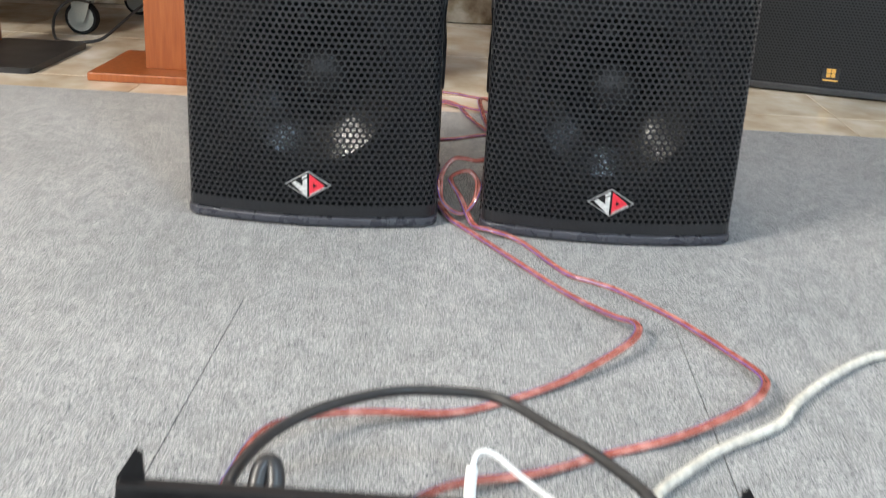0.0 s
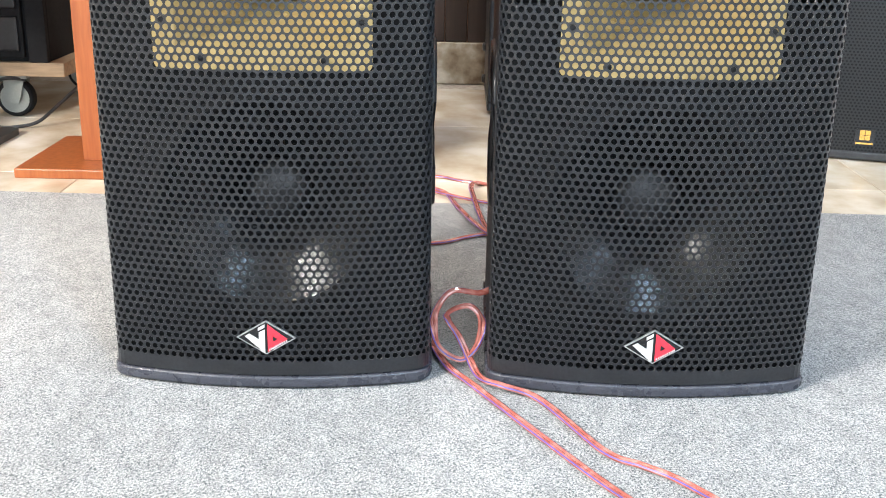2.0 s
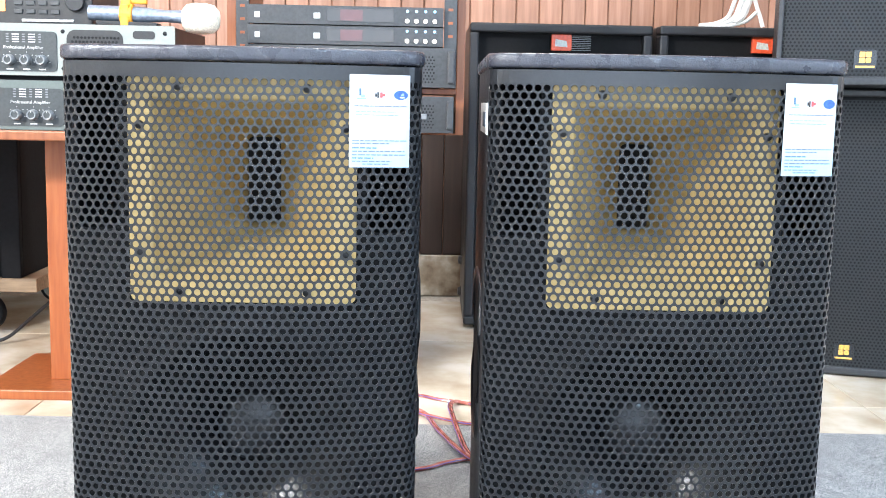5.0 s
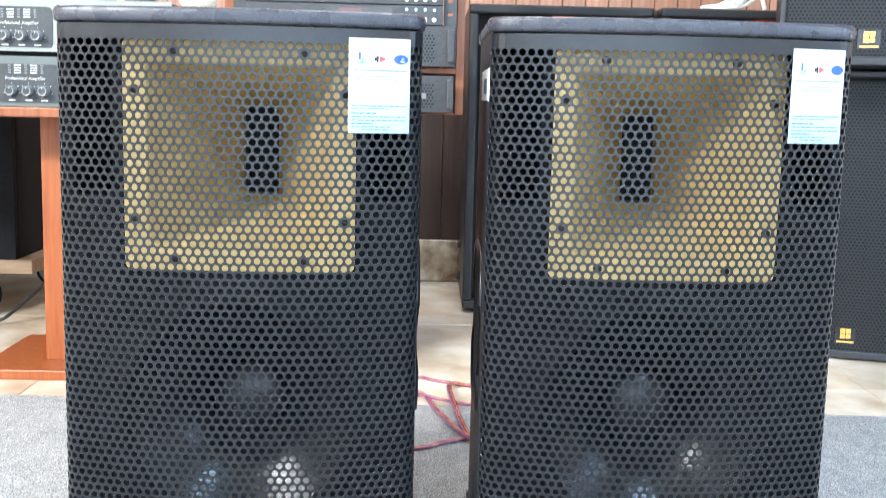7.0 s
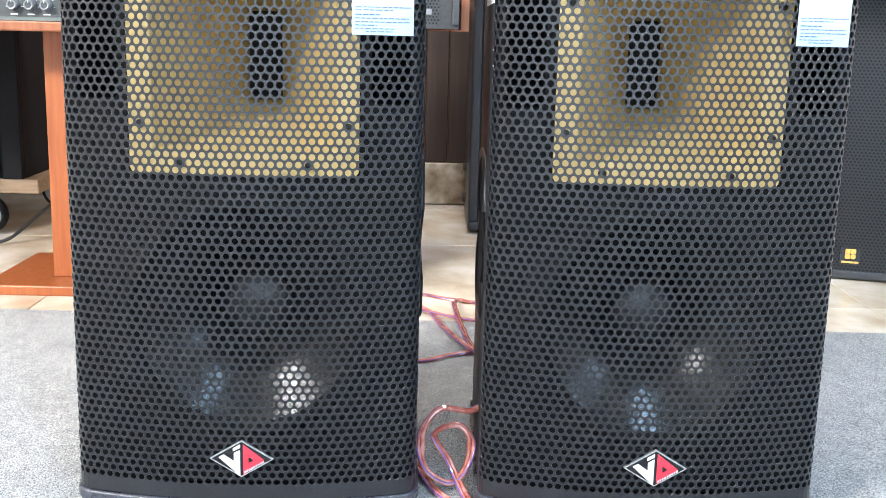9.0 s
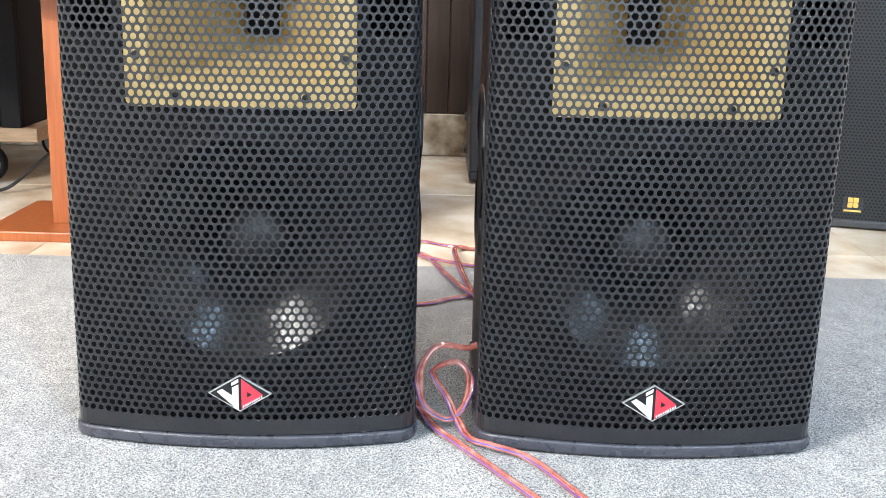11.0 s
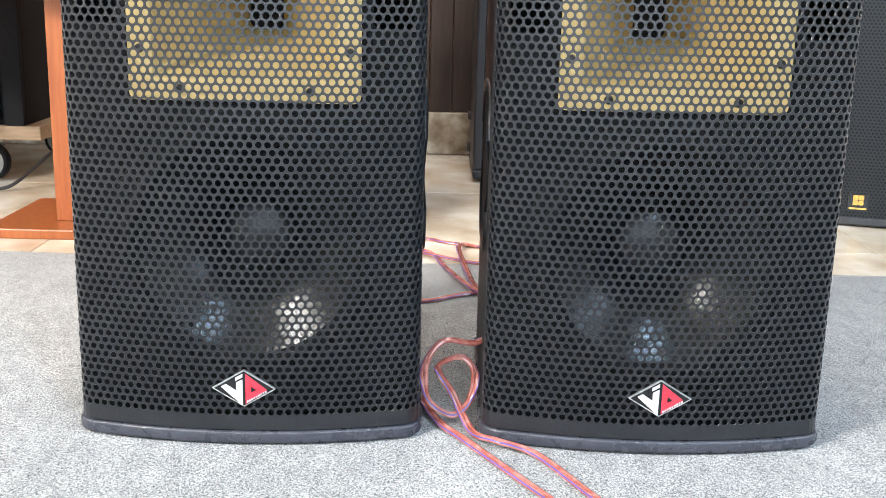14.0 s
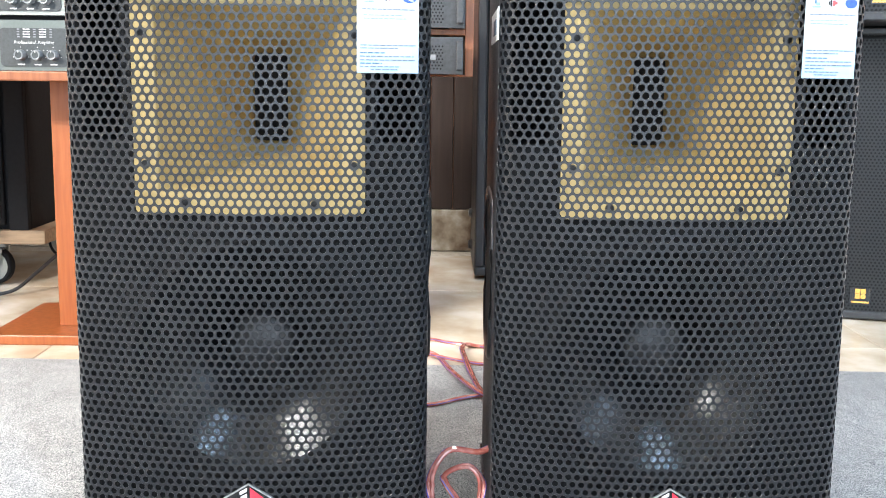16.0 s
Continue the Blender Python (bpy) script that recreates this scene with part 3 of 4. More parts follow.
    for sx in (-0.15, 0.15):
        for yy in (0.08, 0.34):
            part("foot", lathe([(0.0, -0.0005), (0.014, -0.0005), (0.016, 0.004), (0.016, 0.008)], (sx, yy, 0.0005), 16, axis="z"), RUBBER, t)
    return t


CARPET_Z = 0.006
left_box = loudspeaker()
LEFT_AT, RIGHT_AT = pose(-0.2215, 0.0, CARPET_Z, 0, 0, 0.6), pose(0.2705, -0.002, CARPET_Z, 0, 0, 0.3)
left_box.matrix_world = LEFT_AT
right_box = copy_thing(left_box, RIGHT_AT)


def paper_label(place, s0, s1):
    """A printed paper label stuck to the grille's upper corner."""
    t = thing("paper_label", "white and pale blue printed paper label stuck on the grille", "label", place, group="labels on the loudspeakers")
    z0, z1 = 0.571, 0.676

    def sheet(a, b, za, zb, lift, n=10):
        bm = bmesh.new()
        front = [[bm.verts.new((*bow(a + (b - a) * k / n, lift), z)) for k in range(n + 1)] for z in (za, zb)]
        rear = [[bm.verts.new((*bow(a + (b - a) * k / n, lift - 0.0004), z)) for k in range(n + 1)] for z in (za, zb)]
        for k in range(n):
            bm.faces.new((front[0][k], front[0][k + 1], front[1][k + 1], front[1][k]))
            bm.faces.new((rear[0][k + 1], rear[0][k], rear[1][k], rear[1][k + 1]))
            bm.faces.new((front[1][k], front[1][k + 1], rear[1][k + 1], rear[1][k]))
            bm.faces.new((rear[0][k], rear[0][k + 1], front[0][k + 1], front[0][k]))
        bm.faces.new((front[0][0], front[1][0], rear[1][0], rear[0][0]))
        bm.faces.new((front[0][n], rear[0][n], rear[1][n], front[1][n]))
        bmesh.ops.recalc_face_normals(bm, faces=bm.faces[:])
        return bm

    part("sheet", sheet(s0, s1, z0, z1, 0.0016), PAPER, t)
    w = s1 - s0

    def bar(u0, u1, v0, v1, mat, name="print_bar"):
        part(name, sheet(s0 + u0 * w, s0 + u1 * w, z0 + v0 * (z1 - z0), z0 + v1 * (z1 - z0), 0.0021, 3), mat, t)

    bar(0.16, 0.19, 0.775, 0.85, INK_DARK), bar(0.19, 0.25, 0.755, 0.785, INK_PALE)
    bar(0.12, 0.27, 0.735, 0.748, INK_PALE)
    bar(0.42, 0.445, 0.765, 0.800, BADGE_BLACK), bar(0.455, 0.475, 0.750, 0.815, BADGE_BLACK), bar(0.50, 0.54, 0.755, 0.812, INK_RED), bar(0.54, 0.58, 0.770, 0.798, INK_RED)
    bm = bmesh.new()
    n = 24
    rim = [bm.verts.new((*bow(s0 + (0.845 + 0.115 * math.cos(2 * math.pi * k / n)) * w, 0.0022), z0 + (0.785 + 0.05 * math.sin(2 * math.pi * k / n)) * (z1 - z0))) for k in range(n)]
    bm.faces.new(rim)
    part("blue_oval", bm, INK_BLUE, t)
    bar(0.79, 0.90, 0.775, 0.805, INK_PALE), bar(0.78, 0.91, 0.752, 0.764, PRINT)
    rnd = random.Random(4)
    for v, u0, u1, mat, h in ((0.66, 0.08, 0.94, INK_GREY, 0.008), (0.60, 0.10, 0.76, INK_PALE, 0.007), (0.565, 0.10, 0.80, INK_PALE, 0.007),
                              (0.285, 0.05, 0.95, INK_GREY, 0.010), (0.255, 0.05, 0.66, INK_GREY, 0.010), (0.205, 0.05, 0.45, INK_DARK, 0.012), (0.168, 0.05, 0.92, INK_GREY, 0.012),
                              (0.130, 0.05, 0.95, INK_GREY, 0.012), (0.095, 0.05, 0.40, INK_DARK, 0.012), (0.060, 0.05, 0.70, INK_GREY, 0.012), (0.030, 0.22, 0.66, INK_GREY, 0.012)):
        u = u0
        while u < u1:
            d = rnd.uniform(0.05, 0.12)
            bar(u, min(u + d, u1), v, v + h, mat)
            u += d + 0.018
    return t


paper_label(LEFT_AT, 0.126, 0.196)
paper_label(RIGHT_AT, 0.128, 0.194)
st = thing("side_sticker", "small white paper sticker on the cabinet side", "sticker", RIGHT_AT)
part("sheet", slant(box(-SIDE_X - 0.0012, -SIDE_X - 0.0002, 0.045, 0.25, 0.610, 0.647)), WHITE_PLASTIC, st)
part("print_bar", slant(box(-SIDE_X - 0.0016, -SIDE_X - 0.0011, 0.09, 0.17, 0.618, 0.636)), INK_GREY, st)


# ---------------------------------------------------------------- wooden table with amplifiers
table = thing("wooden_table", "orange-brown veneered table on a panel leg with base plate", "table", pose(-0.7, 1.1, 0))
part("tabletop", box(-0.75, 0.64, -0.10, 0.62, 0.558, 0.578, 0.003), RACK_WOOD, table, "red-brown veneered top")
for lx in (-0.139, 0.36):
    part("leg", box(lx, lx + 0.115, 0.036, 0.35, 0.022, 0.558, 0.002), WOOD, table)
    part("base_plate", box(lx - 0.126, lx + 0.241, -0.056, 0.285, 0.0, 0.022, 0.003), WOOD, table)


def knob(parent, x, y, z, r=0.011):
    k = part("knob", lathe([(r * 0.62, -0.016), (r * 0.82, -0.0165), (r * 0.92, -0.013), (r, 0.0)], (x, y, z), 24), KNOB, parent, smooth=True)
    part("knob_cap", lathe([(0.0, -0.0150), (r * 0.63, -0.0150), (r * 0.63, -0.0140)], (x, y, z), 20), PANEL_DARK, k, "dark knob cap")
    part("pointer", box(x - 0.0005, x + 0.0005, y - 0.0172, y - 0.0148, z + 0.004, z + r * 0.75), PRINT, k)
    for a in range(-130, 131, 26):
        cx, cz = x + 1.45 * r * math.sin(radians(a)), z + 1.45 * r * math.cos(radians(a))
        if a % 52 == 0:
            part("tick", box(cx - 0.0008, cx + 0.0008, y - 0.0008, y - 0.0001, cz - 0.0008, cz + 0.0008), PRINT, k)


def amplifier(x0, z0, h, metal, panel_x, label):
    """A rack amplifier with a dark control panel, vents and three knobs; the front lies at y = 0."""
    t = thing("power_amplifier", label, "amplifier", pose(x0, 1.03, z0), group="stacked amplifiers")
    w = 0.50
    part("case", box(0.012, w - 0.012, 0.006, 0.36, 0.0, h, 0.002), SATIN, t)
    part("faceplate", plate(rounded(0, w, 0.001, h - 0.001, 0.004), 0.0, 0.006), metal, t, "grey metal faceplate")
    px = panel_x - x0
    p = part("control_panel", plate(rounded(px, px + 0.138, 0.009, h - 0.017, 0.009), -0.002, 0.0), PANEL_DARK, t, "dark control panel with white lettering")
    for i, kx in enumerate((0.042, 0.076, 0.108)):
        knob(p, px + kx, -0.002, 0.032)
        part("caption_bar", box(px + kx - 0.007, px + kx + 0.007, -0.0028, -0.0020, 0.0120, 0.0145), PRINT, p)
    writing("lettering", "Professional Amplifier", 0.0092, PRINT, p, pose(px + 0.070, -0.0022, 0.0545, 90, 0, 0))
    for c in range(5):
        for r in range(4):
            wide = 0.007 if c in (1, 3) else 0.0026
            cx, cz = px + 0.038 + 0.0165 * c, 0.0675 + 0.0050 * r
            part("indicator_mark", box(cx - wide, cx + wide, -0.0027, -0.0020, cz, cz + 0.0022), PRINT if c in (1, 3) else KNOB, p)
    for hx in (panel_x - x0 + 0.150, w - 0.02):
        for hz in (0.016, h - 0.016):
            part("screw", lathe([(0.0, -0.002), (0.004, -0.0015), (0.0045, 0.0)], (hx, 0.0, hz), 10), SCREW, t)
    vx = px + 0.158
    v = part("vent", plate(rounded(vx, vx + 0.115, 0.045, h - 0.012, 0.018), -0.0012, -0.0002), SATIN, t, "black vent with round holes")
    # raised near-black discs give the shade of holes on an unpierced plate
    dots = []
    for r in range(4):
        for c in range(13):
            cx, cz = vx + 0.012 + 0.0075 * c + 0.00375 * (r % 2), 0.054 + 0.0085 * r
            dots.append(lathe([(0.0, -0.0020), (0.0028, -0.0020), (0.0028, -0.0012)], (cx, 0, cz), 6))
    part("vent_hole", join(*dots), INSIDE, v)
    part("slot", plate(rounded(vx + 0.135, vx + 0.180, h - 0.028, h - 0.012, 0.006), -0.0012, -0.0002), SATIN, t)
    return t


amplifier(-1.025, 0.578, 0.103, AMP_GREY, -0.897, "grey-green power amplifier under another on a wooden table")
amplifier(-1.030, 0.689, 0.107, AMP_PALE, -0.908, "pale grey power amplifier stacked on a second amplifier")
part("foot_strip", box(0.02, 0.48, 0.02, 0.34, 0.1025, 0.1115), INSIDE, [o for o in bpy.data.objects if o.name.startswith("power_amplifier")][0])

player = thing("disc_player", "black disc player with amber display on the amplifier", "disc player", pose(-0.86, 1.14, 0.796))
part("case", box(-0.13, 0.13, 0.0, 0.2, 0.0, 0.085, 0.003), SATIN, player)
part("display", box(-0.118, -0.055, -0.0015, 0.001, 0.030, 0.060), LED_AMBER, player, "glowing amber display")
part("chrome_strip", box(-0.02, 0.09, -0.003, 0.001, 0.009, 0.015, 0.001), CHROME, player)
part("jog_dial", lathe([(0.0, -0.010), (0.018, -0.010), (0.020, -0.006), (0.020, 0.0)], (0.095, 0, 0.052), 24), PLASTIC, player)
for r in range(3):
    for c in range(4):
        part("button", box(-0.036 + 0.026 * c, -0.018 + 0.026 * c, -0.003, 0.001, 0.026 + 0.018 * r, 0.035 + 0.018 * r, 0.001), RACK_GREY, player)

mic = thing("microphone", "wireless microphone with cream foam ball lying in a clip", "microphone", pose(-0.602, 1.12, 0.8225, 0, 1.5, 0))
part("handle", lathe([(0.0, -0.13), (0.016, -0.128), (0.017, -0.02), (0.015, 0.0), (0.0125, 0.03), (0.0145, 0.075), (0.019, 0.085)], (0, 0, 0), 24, axis="x"), MIC_GREY, mic, "blue-grey metal handle", smooth=True)
ball = [(0.0, 0.068), (0.02, 0.070), (0.029, 0.078), (0.0325, 0.095), (0.0325, 0.118), (0.029, 0.135), (0.019, 0.145), (0.0, 0.148)]
part("foam_ball", lathe(ball, (0.0, 0, -0.002), 28, axis="x"), FOAM, mic, "cream foam ball", smooth=True)
part("orange_ring", join(lathe([(0.0175, -0.062), (0.0225, -0.060), (0.0225, -0.036), (0.0175, -0.034)], (0, 0, 0), 24, axis="x"),
                         box(-0.060, -0.038, -0.014, 0.010, 0.016, 0.030, 0.004), box(-0.052, -0.006, -0.008, 0.004, 0.022, 0.031, 0.003),
                         box(-0.058, -0.040, -0.022, -0.010, -0.030, 0.020, 0.004)), ORANGE, mic, "orange rubber holder")
part("rest", box(-0.11, 0.02, -0.02, 0.02, -0.0262, -0.016, 0.003), PLASTIC, mic)

# ---------------------------------------------------------------- equipment rack behind
rack = thing("equipment_rack", "wooden rack frame with grey rails holding audio units", "rack", pose(-0.190, 1.25, 0.578))
part("side_panel", box(-0.280, -0.258, 0.03, 0.40, 0.0, 0.62, 0.002), RACK_WOOD, rack)
part("side_panel", box(0.243, 0.262, 0.045, 0.40, 0.0, 0.62, 0.002), RACK_WOOD, rack)
part("shelf", box(-0.258, 0.243, 0.03, 0.40, 0.092, 0.106, 0.002), RACK_WOOD, rack)
part("top_panel", box(-0.258, 0.243, 0.03, 0.40, 0.60, 0.62, 0.002), RACK_WOOD, rack)
part("bottom_panel", box(-0.258, 0.243, 0.03, 0.40, 0.0, 0.004), RACK_WOOD, rack)
for x in (-0.256, 0.213):
    rail = part("rail", box(x, x + 0.029, 0.012, 0.030, 0.106, 0.60, 0.001), RACK_GREY, rack, "grey steel rail")
    for k in range(14):
        part("rail_slot", box(x + 0.009, x + 0.020, 0.0112, 0.0122, 0.190 + 0.0295 * k, 0.196 + 0.0295 * k), WOOD, rail)


def processor(z):
    t = thing("signal_processor", "slim black rack processor with lit round buttons", "audio processor", pose(-0.190, 1.25, z), group="rack processors")
    part("case", box(-0.22, 0.211, 0.004, 0.3, 0.0, 0.042, 0.001), SATIN, t)
    part("faceplate", box(-0.228, 0.211, -0.002, 0.004, 0.0, 0.042, 0.001), RACK_GREY, t)
    part("window", box(-0.050, 0.100, -0.0035, -0.0018, 0.008, 0.036), SMOKED, t, "smoked display window")
    part("tinted_glass", box(-0.02, 0.03, -0.0042, -0.0034, 0.010, 0.034), RUST, t)
    part("square_button", box(-0.080, -0.065, -0.004, -0.001, 0.013, 0.026, 0.001), PRINT, t)
    part("square_button", box(-0.212, -0.200, -0.004, -0.001, 0.013, 0.026, 0.001), PRINT, t)
    for k in range(4):
        cx = 0.130 + 0.0205 * k
        part("lit_button", lathe([(0.0, -0.006), (0.0043, -0.006), (0.0049, -0.004), (0.0049, -0.001)], (cx, 0, 0.0115), 18), LED_WHITE, t, "white lit round button")
        part("indicator", lathe([(0.0, -0.004), (0.0030, -0.004), (0.0034, -0.001)], (cx, 0, 0.033), 14), LED_BLUE, t, "pale blue lit indicator")


processor(0.776)
processor(0.820)


def perforated_unit(z, h, label):
    t = thing("rack_amplifier", label, "amplifier", pose(-0.190, 1.25, z), group="rack amplifiers")
    part("case", box(-0.22, 0.208, 0.004, 0.32, 0.0, h, 0.001), SATIN, t)
    part("faceplate", box(-0.228, 0.238, -0.003, 0.004, 0.0, h, 0.001), RACK_GREY, t)
    # hole shade painted as near-black discs on the solid faceplate
    dots = []
    for r in range(int((h - 0.02) / 0.007)):
        for c in range(9):
            dots.append(lathe([(0.0, -0.0042), (0.0022, -0.0042), (0.0022, -0.003)], (0.128 + 0.0075 * c + 0.00375 * (r % 2), 0, 0.012 + 0.007 * r), 6))
    part("vent_hole", join(*dots), INSIDE, t)
    part("handle", join(box(0.222, 0.238, -0.034, -0.020, 0.008, h - 0.008, 0.004), box(0.224, 0.236, -0.022, -0.003, 0.010, 0.020, 0.002),
                        box(0.224, 0.236, -0.022, -0.003, h - 0.020, h - 0.010, 0.002)), RACK_GREY, t, "grey bar handle")
    return t


perforated_unit(0.685, 0.089, "dark grey rack amplifier with perforated front and handle")
low_unit = perforated_unit(0.583, 0.082, "small grey rack unit with bar handle")
part("button", box(0.165, 0.178, -0.008, -0.003, 0.030, 0.043, 0.002), KNOB, low_unit)


# ---------------------------------------------------------------- loudspeakers along the wall
def stage_box(x0, x1, y0, y1, height, badge_x, badge_z):
    """A black cabinet with a raised frame, recessed cloth front and red plate."""
    t = thing("stage_loudspeaker", "tall black stage loudspeaker with red plate by the wall", "loudspeaker", pose((x0 + x1) / 2, y0, 0), group="stage loudspeakers by the wall")
    w = (x1 - x0) / 2
    part("cabinet", box(-w, w, 0.05, y1 - y0, 0.012, height, 0.006), SATIN, t)
    f = 0.026
    part("frame", join(box(-w, w, 0.0, 0.05, height - f, height, 0.006), box(-w, w, 0.0, 0.05, 0.012, 0.012 + f, 0.006),
                       box(-w, -w + f, 0.0, 0.05, 0.012 + f, height - f, 0.006), box(w - f, w, 0.0, 0.05, 0.012 + f, height - f, 0.006)), CABINET, t)
    part("grille_cloth", box(-w + f, w - f, 0.036, 0.051, 0.012 + f, height - f), RUBBER, t)
    cx = badge_x - (x0 + x1) / 2
    plate_part = part("red_plate", box(cx - 0.029, cx + 0.029, 0.018, 0.037, badge_z - 0.023, badge_z + 0.023, 0.002), RED_PLATE, t, "red-orange plate")
    part("white_mark", plate([(cx - 0.019, badge_z - 0.011), (cx + 0.017, badge_z - 0.013), (cx + 0.014, badge_z + 0.004), (cx - 0.017, badge_z + 0.009)], 0.0168, 0.0182), PRINT, plate_part)
    for k in range(9):
        part("silver_line", box(cx + 0.030, cx + 0.085, 0.031, 0.0365, badge_z - 0.021 + 0.005 * k, badge_z - 0.0195 + 0.005 * k), KNOB, t)
    part("foot", join(box(-w + 0.03, -w + 0.09, 0.03, 0.09, 0, 0.013), box(w - 0.09, w - 0.03, 0.03, 0.09, 0, 0.013),
                      box(-w + 0.03, -w + 0.09, y1 - y0 - 0.1, y1 - y0 - 0.04, 0, 0.013), box(w - 0.09, w - 0.03, y1 - y0 - 0.1, y1 - y0 - 0.04, 0, 0.013)), RUBBER, t)
    for z in (0.06, 0.16):
        part("side_knob", lathe([(0.0, -0.012), (0.012, -0.010), (0.016, 0.0)], (-w, 0.30, z), 16, axis="x"), PLASTIC, t)
    return t


stage_box(0.103, 0.618, 1.864, 2.28, 0.878, 0.363, 0.828)
stage_box(0.638, 1.16, 1.864, 2.28, 0.880, 0.935, 0.832)
strap = thing("white_bracket", "bent white plastic bracket lying on a loudspeaker", "bracket", pose(0.855, 1.90, 0.880))
arm = smooth_line([(-0.10, 0, 0.004), (-0.05, 0, 0.012), (-0.02, 0, 0.030), (-0.005, 0, 0.065), (0.01, 0, 0.12)])
part("arm", join(tube(arm, 0.006), tube([p + Vector((0.022, 0.004, 0)) for p in arm[6:]], 0.009), tube([p + Vector((0.04, 0.0, 0)) for p in arm[10:]], 0.010)), WHITE_PLASTIC, strap)
part("leg", tube(smooth_line([(0.045, 0, 0.11), (0.062, 0, 0.06), (0.072, 0, 0.035), (0.082, 0, 0.004)]), 0.006), WHITE_PLASTIC, strap)
part("base", tube(smooth_line([(-0.10, 0, 0.004), (-0.02, 0, 0.006), (0.03, 0, 0.018), (0.062, 0, 0.045)]), 0.0055), WHITE_PLASTIC, strap)


def pa_box(place, w, d, h, badge, label):
    """A black cabinet with a fine perforated front and a small gold badge; its front left foot is the origin."""
    t = thing("pa_loudspeaker", label, "loudspeaker", place, group="stacked loudspeakers")
    part("cabinet", box(0, w, 0.012, d, 0.004, h, 0.006), CABINET, t)
    part("trim", join(box(0, w, 0.0, 0.016, 0.004, 0.024, 0.004), box(0, w, 0.0, 0.016, h - 0.018, h, 0.004), box(0, 0.012, 0.0, 0.016, 0.024, h - 0.018, 0.003),
                      box(w - 0.012, w, 0.0, 0.016, 0.024, h - 0.018, 0.003)), PLASTIC, t)
    back = part("grille_backing", box(0.012, w - 0.012, 0.008, 0.014, 0.024, h - 0.018), INSIDE, t)
    # perforated sheet, only real holes
    p, r = 0.0090, 0.0026
    verts, faces = [], []
    rows, cols = int((h - 0.046) / (p * 0.866)), int((w - 0.03) / p)
    for i in range(rows):
        z = 0.024 + p * 0.866 * (i + 0.5)
        for k in range(cols):
            x = 0.012 + p * (k + 0.5 + 0.5 * (i % 2))
            if x + p / 2 > w - 0.010:
                continue
            base = len(verts)
            a, b = p / 2, p * 0.433
            for u, v in ((a, 0), (a, b), (0, b), (-a, b), (-a, 0), (-a, -b), (0, -b), (a, -b)):
                verts.append((x + u, 0.004, z + v))
            for q in range(8):
                verts.append((x + r * math.cos(q * math.pi / 4), 0.004, z + r * math.sin(q * math.pi / 4)))
            for q in range(8):
                j = (q + 1) % 8
                faces.append((base + q, base + j, base + 8 + j, base + 8 + q))
    me = bpy.data.meshes.new("grille")
    me.from_pydata(verts, [], faces)
    me.materials.append(STACK_GRILLE)
    g = new("grille", me)
    g.parent = t
    tagged(g, "fine perforated black grille")
    bx, bz = badge
    bd = part("badge", plate(rounded(bx - 0.024, bx + 0.024, bz - 0.024, bz + 0.019, 0.003), 0.0, 0.004), BADGE_BLACK, t, "small gold and black badge")
    s = 0.0058
    for ux, uz in ((-1, 1), (1, 1), (-1, -1), (1, -1)):
        cx, cz = bx + ux * (s + 0.0006), bz + uz * (s + 0.0006) + 0.002
        part("gold_square", plate(rounded(cx - s, cx + s, cz - s, cz + s, 0.004 if (ux, uz) == (1, -1) else 0.0008), -0.0012, 0.0), BRASS_INK, bd)
    part("gold_bar", box(bx - 0.020, bx + 0.020, -0.0012, 0.0, bz - 0.0205, bz - 0.0165), BRASS_INK, bd)
    return t


YAW = -16.5
pa_box(pose(0.760, 1.458, 0, 0, 0, YAW), 0.56, 0.5, 0.705, (0.280, 0.065), "black loudspeaker with perforated front on the tile floor")
pa_box(pose(0.775, 1.250, 0.705, 0, 0, YAW), 0.56, 0.55, 0.70, (0.190, 0.064), "black loudspeaker with perforated front stacked on another")

# ---------------------------------------------------------------- flight case on its dolly, left
dolly = thing("wheeled_dolly", "plywood dolly board on grey-rimmed casters", "dolly", pose(-1.51, 1.68, 0))
part("board", box(-0.45, 0.447, 0.0, 0.60, 0.118, 0.156, 0.003), PLYWOOD, dolly, "bare plywood board")


def caster(parent, x, y):
    c = part("caster", lathe([(0.036, -0.016), (0.048, -0.016), (0.052, -0.011), (0.052, 0.011), (0.048, 0.016), (0.036, 0.016)], (x, y, 0.052), 36, axis="y"), RUBBER, parent, "rubber caster", smooth=True)
    part("rim", lathe([(0.0, -0.020), (0.008, -0.020), (0.010, -0.015), (0.041, -0.0165), (0.043, 0.0165), (0.0, 0.018)], (x, y, 0.052), 28, axis="y"), AMP_PALE, c, smooth=True)
    part("fork", join(plate([(x - 0.014, 0.040), (x + 0.014, 0.040), (x + 0.022, 0.060), (x + 0.036, 0.118), (x - 0.026, 0.118), (x - 0.022, 0.060)], y - 0.026, y - 0.022),
                      plate([(x - 0.014, 0.040), (x + 0.014, 0.040), (x + 0.022, 0.060), (x + 0.036, 0.118), (x - 0.026, 0.118), (x - 0.022, 0.060)], y + 0.022, y + 0.026),
                      box(x - 0.03, x + 0.045, y - 0.035, y + 0.035, 0.109, 0.1185, 0.002)), AMP_PALE, c, "pale steel fork")


caster(dolly, 0.29, 0.045)
caster(dolly, -0.35, 0.045)
caster(dolly, 0.33, 0.50)
caster(dolly, -0.35, 0.50)

